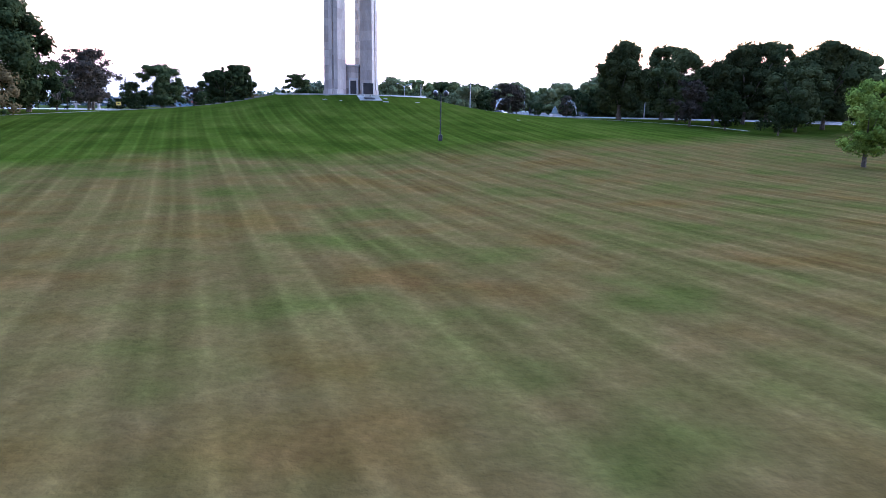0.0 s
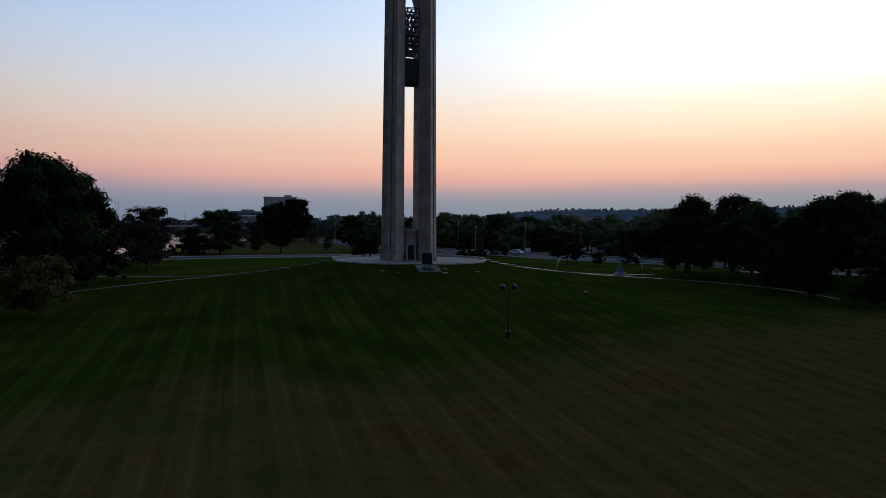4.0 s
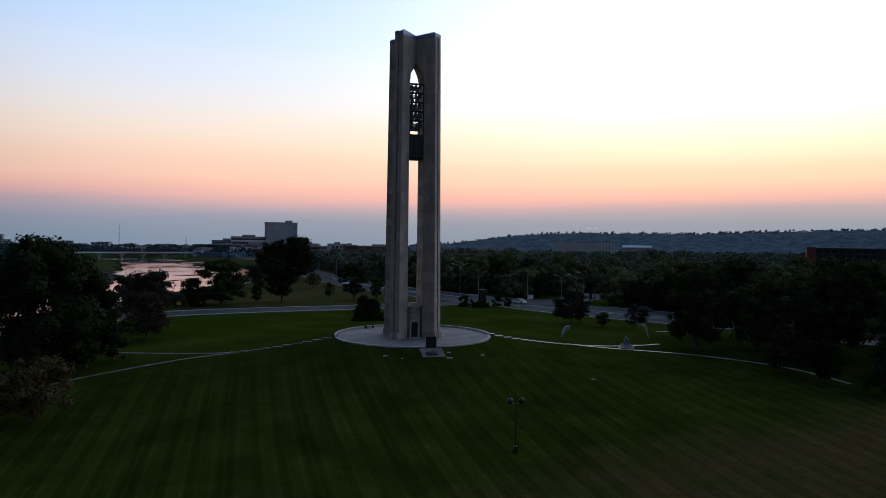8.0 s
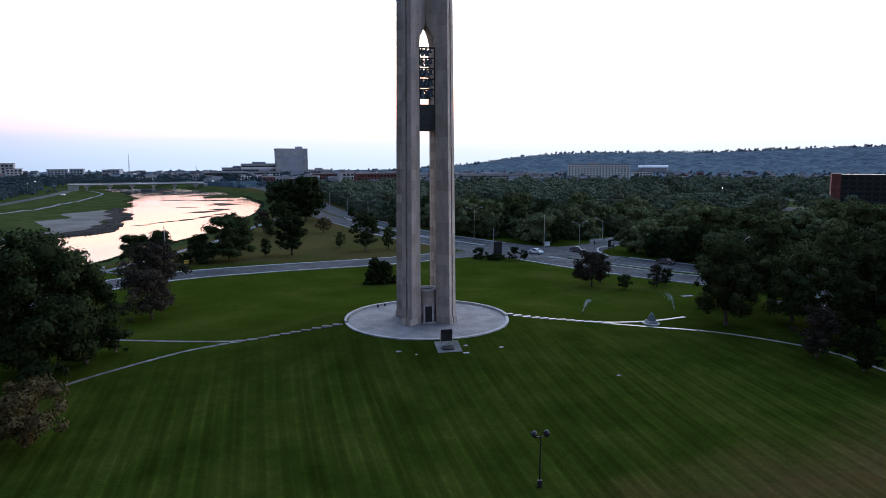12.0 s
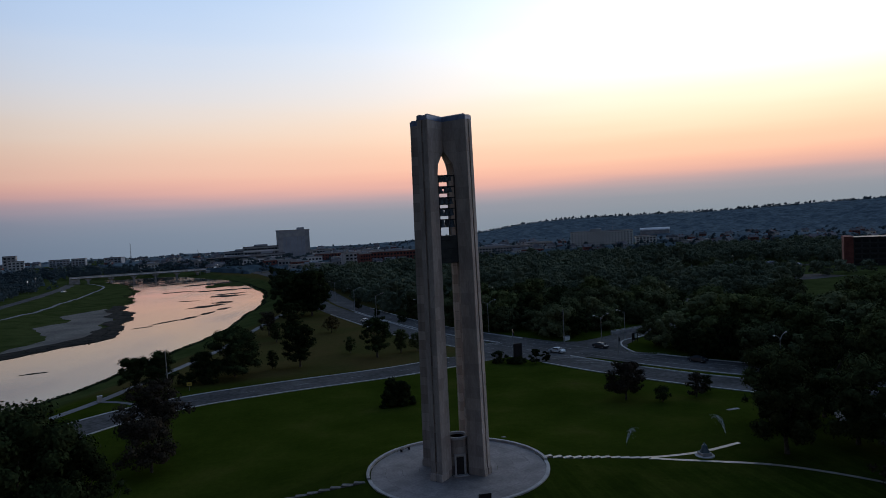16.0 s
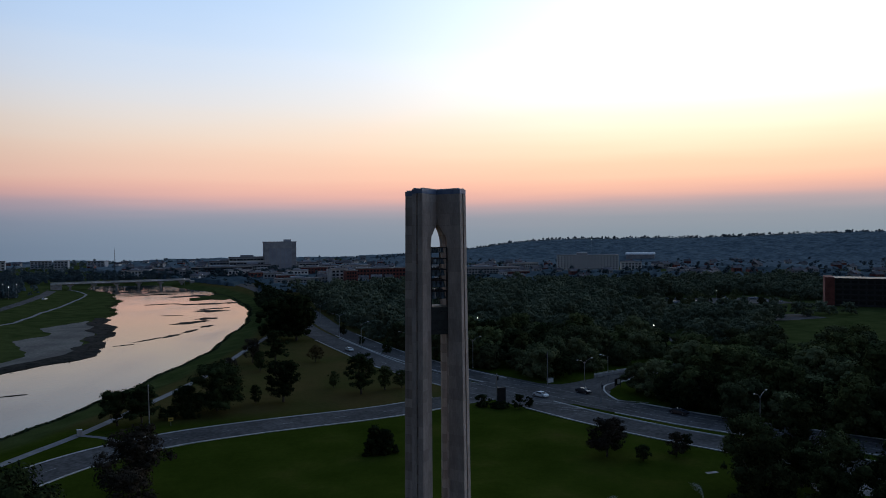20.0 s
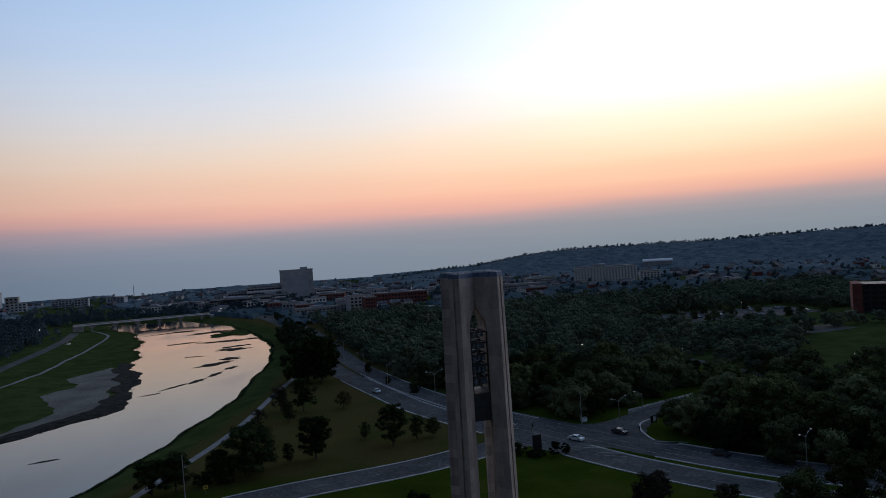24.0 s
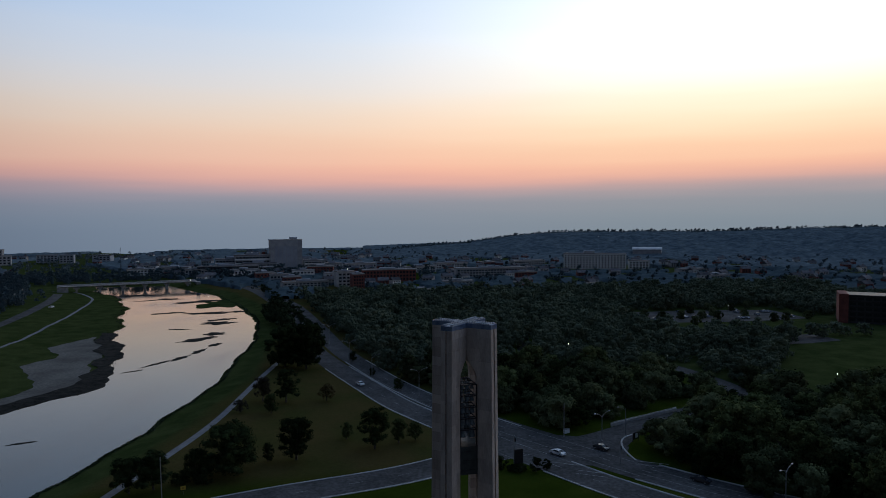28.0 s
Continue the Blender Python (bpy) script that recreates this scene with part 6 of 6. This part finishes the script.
def build_town():
    # hospital on the skyline: a tall block with a framed, recessed front and stepped lower wings
    h = block("hospital", -53.5, 795, 9, 39, 22, 40, TANWALL, "large pale grey hospital block on the skyline", 0, 0)
    part("parapet", boxed(-20.2, 20.2, -11.6, 11.6, 40.6, 41.4), PALE, h)
    part("roof_plant", boxed(6, 14, -6, 6, 40.6, 44.0), GREYWALL, h)
    pn = part("front_panel", boxed(-14.5, 14.5, -11.12, -11.0, 3, 33), GREYWALL, h, "darker recessed front")
    for i in range(7):
        part("pilaster", boxed(-14.3 + i * 4.7, -13.9 + i * 4.7, -11.3, -11.12, 3, 33), PALE, pn)
    for s0 in (-1, 1):
        part("end_frame", boxed(s0 * 17.2 - 2.5, s0 * 17.2 + 2.5, -11.5, -11.0, 0, 40.4), TANWALL, h)
    part("head_frame", boxed(-14.6, 14.6, -11.5, -11.0, 33.2, 40.4), TANWALL, h)
    for x, y, w, hh, floors in ((-92, 790, 46, 22, 4), (-118, 802, 44, 17, 3), (-84, 772, 40, 13, 3), (-128, 780, 30, 10, 2), (-18, 800, 26, 14, 3), (6, 812, 24, 9, 2)):
        wg = block("hospital_wing", x, y, 9, w, 18, hh, TANWALL, "long pale wing with white floor bands beside the hospital", max(5, int(w / 4)), floors, group="hospital wings", fill=0.82)
        for k in range(floors):
            z = 0.8 + (hh - 1.4) * k / floors
            part("floor_band", boxed(-w / 2 - 0.05, w / 2 + 0.05, -9.3, -9.07, z, z + 0.32 * hh / floors), FACADE, wg)
        part("roof_plant", boxed(-w / 5, w / 7, -4, 4, hh + 0.6, hh + 2.8), GREYWALL, wg)
    # hotel-like slab
    b = block("apartment_slab", 346, 748, -22, 80, 16, 20, FACADE, "long pale six-storey block among trees", 20, 6, fill=0.45)
    part("penthouse", boxed(-14, 0, -5, 5, 20, 23.5), TANWALL, b)
    block("annex", 398, 727, -22, 26, 14, 11, FACADE, "low pale annex among trees", 6, 3)
    # brick and glass offices near the field
    o = thing("office_building", pose(OFFICE_AT[0], OFFICE_AT[1], PLAIN_Z, 0, 0, -38), "dark glass office building with a red brick end wall", "building")
    part("wall", boxed(-36, 42, -10, 10, 0, 16.6), OFFICE, o, "dark smoked facade")
    part("brick_end", boxed(-38.2, -33.2, -11.5, 11.5, 0, 17.6, 0.1), REDBRICK, o, "red brick end wall")
    part("roof", boxed(-33.1, 42.5, -10.4, 10.4, 16.6, 17.1), DARKSTEEL, o)
    for k in range(5):
        part("floor_band", boxed(-33.1, 42.2, -10.25, -10.0, 3.0 + k * 3.2, 3.7 + k * 3.2), DARKSTEEL, o)
    windows(o, -33, 41, 0.6, 16.4, -10.05, 18, 5, 0.75, tall=0.5)
    # lattice mast and skyline pieces
    for x, y, hh in ((-246, 782, 35), (-180, 850, 20)):
        m = thing("radio_mast", at_ground(x, y), "slender lattice radio mast on the skyline", "mast", "radio masts")
        for t in range(3):
            a = t * 2.094
            part("leg", tube(bmesh.new(), (0.9 * math.cos(a), 0.9 * math.sin(a), 0), (0.35 * math.cos(a), 0.35 * math.sin(a), hh), 0.12, 0.08, 5), DARKSTEEL, m)
        bm = bmesh.new()
        for k in range(14):
            r = 0.9 - 0.55 * k / 14
            box(bm, -r, r, -r, r, hh * k / 14, hh * k / 14 + 0.12)
        part("bracing", bm, DARKSTEEL, m)
        part("antenna", tube(bmesh.new(), (0, 0, hh), (0, 0, hh + 3), 0.08, 0.04, 5), DARKSTEEL, m)
    rng = random.Random(21)
    for i, (x, y, w, hgt) in enumerate(((-520, 1060, 12, 30), (-505, 1080, 18, 22), (-480, 1040, 22, 14), (-440, 1100, 30, 12), (-400, 1070, 20, 13), (-360, 1100, 24, 11), (-545, 1080, 14, 40), (-340, 1060, 18, 12))):
        block("tower_block", x, y, rng.uniform(-10, 25), w, 14, hgt, rng.choice((GREYWALL, TANWALL)), "distant town building on the hazy skyline", max(3, int(w / 5)), max(3, int(hgt / 4.5)), group="skyline blocks")
    town = [(11, 573, 17, 15, TANWALL), (22, 553, 11, 14, REDBRICK), (59, 619, 56, 13, REDBRICK), (-27, 576, 44, 6, TANWALL), (30, 372, 20, 5, TANWALL), (-116, 735, 68, 12, OFFICE),
            (179, 655, 82, 15, TANWALL), (150, 690, 26, 10, TANWALL), (212, 640, 30, 9, REDBRICK), (6, 640, 26, 9, TANWALL), (-30, 690, 24, 9, FACADE), (-70, 660, 20, 9, REDBRICK),
            (80, 700, 34, 10, TANWALL), (240, 720, 26, 9, TANWALL), (-10, 720, 30, 11, REDBRICK), (110, 740, 40, 11, TANWALL), (70, 470, 24, 6, TANWALL), (120, 560, 30, 7, TANWALL),
            (400, 560, 30, 8, TANWALL), (420, 640, 34, 9, TANWALL), (300, 420, 28, 7, TANWALL), (-40, 610, 18, 8, REDBRICK), (-52, 632, 22, 9, TANWALL), (-95, 700, 30, 10, FACADE),
            (-150, 735, 26, 9, TANWALL), (-180, 760, 34, 10, TANWALL), (-220, 770, 30, 8, FACADE), (40, 780, 40, 10, TANWALL), (160, 790, 44, 12, TANWALL), (220, 820, 30, 10, REDBRICK), (280, 830, 50, 11, TANWALL)]
    for x, y, w, hgt, m in town:
        hgt = hgt * 0.68 if x > 70 else hgt        # half sunk among the trees
        bb = block("brick_building" if m is REDBRICK else "low_building", x, y, rng.uniform(-8, 14), w, 14, hgt, m, "flat-roofed red brick building among trees" if m is REDBRICK else "flat-roofed pale building among trees", max(4, int(w / 3.5)), max(2, int(hgt / 3.4)), group="town buildings")
        part("roof_edge", boxed(-w / 2 - 0.4, w / 2 + 0.4, -7.5, -7.3, hgt - 0.2, hgt + 0.75), PALE, bb, "pale roof edge")
        part("roof_plant", boxed(-w / 6, w / 8, -2.5, 2.5, hgt + 0.6, hgt + 2.2), GREYWALL, bb)
    # a hall with a wide pale roof on the ridge's flank
    hl = thing("hall", pose(560, 1010, PLAIN_Z + 6, 0, 0, -30), "wide hall with a low pale vaulted roof under the ridge", "building")
    part("wall", boxed(-24, 24, -12, 12, -6, 6), TANWALL, hl)
    v = []
    for i in range(9):
        t = math.pi * i / 8
        v += [(-25, -13 * math.cos(t), 6 + 4.2 * math.sin(t)), (25, -13 * math.cos(t), 6 + 4.2 * math.sin(t))]
    f = [(2 * i, 2 * i + 1, 2 * i + 3, 2 * i + 2) for i in range(8)] + [tuple(range(0, 18, 2))[::-1], tuple(range(1, 18, 2))]
    part_mesh("roof", mesh_of("roof", v, f, FACADE), hl, "white vaulted roof")
    # houses
    protos = []
    for k, m in enumerate((FACADE, REDBRICK, TANWALL)):
        w, d, hh = 9 + k, 7.5, 5 + 0.6 * k
        r = thing("house", pose(20 + 30 * k, 760, PLAIN_Z - 0.3), "small gabled house among the town's trees", "house", "town houses")
        part("wall", boxed(-w / 2, w / 2, -d / 2, d / 2, 0, hh), m, r)
        v = [(-w / 2 - .4, -d / 2 - .5, hh), (w / 2 + .4, -d / 2 - .5, hh), (w / 2 + .4, d / 2 + .5, hh), (-w / 2 - .4, d / 2 + .5, hh), (-w / 2 - .4, 0, hh + 3), (w / 2 + .4, 0, hh + 3)]
        part_mesh("roof", mesh_of("roof", v, [(0, 1, 5, 4), (2, 3, 4, 5), (0, 4, 3), (1, 2, 5), (0, 3, 2, 1)], ROOFS), r)
        windows(r, -w / 2 + .5, w / 2 - .5, 0.6, hh - .3, -d / 2 - 0.02, 3, 2, 0.45, mat=GLASS)
        part("chimney", boxed(w / 4 - .35, w / 4 + .35, -.35, .35, hh + 1.2, hh + 4), REDBRICK, r)
        protos.append(r)
    for i in range(300):
        a = rng.uniform(-38, 46)
        d = 620 + 760 * rng.random() ** 0.9
        x, y = -15 + d * math.sin(radians(a)), -90 + d * math.cos(radians(a))
        if x < np.interp(y, BANK_Y, BANK_E) + 30 and x > np.interp(y, BANK_YW, BANK_W) - 60:
            continue
        z = PLAIN_Z - 0.3
        if x < -150 and y < 720:
            continue
        if a > 5 and d > 1150:
            continue
        if 285 < x < 425 and 640 < y < 790:
            continue
        copy_thing(rng.choice(protos), pose(x, y, z + rng.uniform(0, 0.5), 0, 0, rng.uniform(-30, 30)))


build_town()
build_paths()
build_plaza()
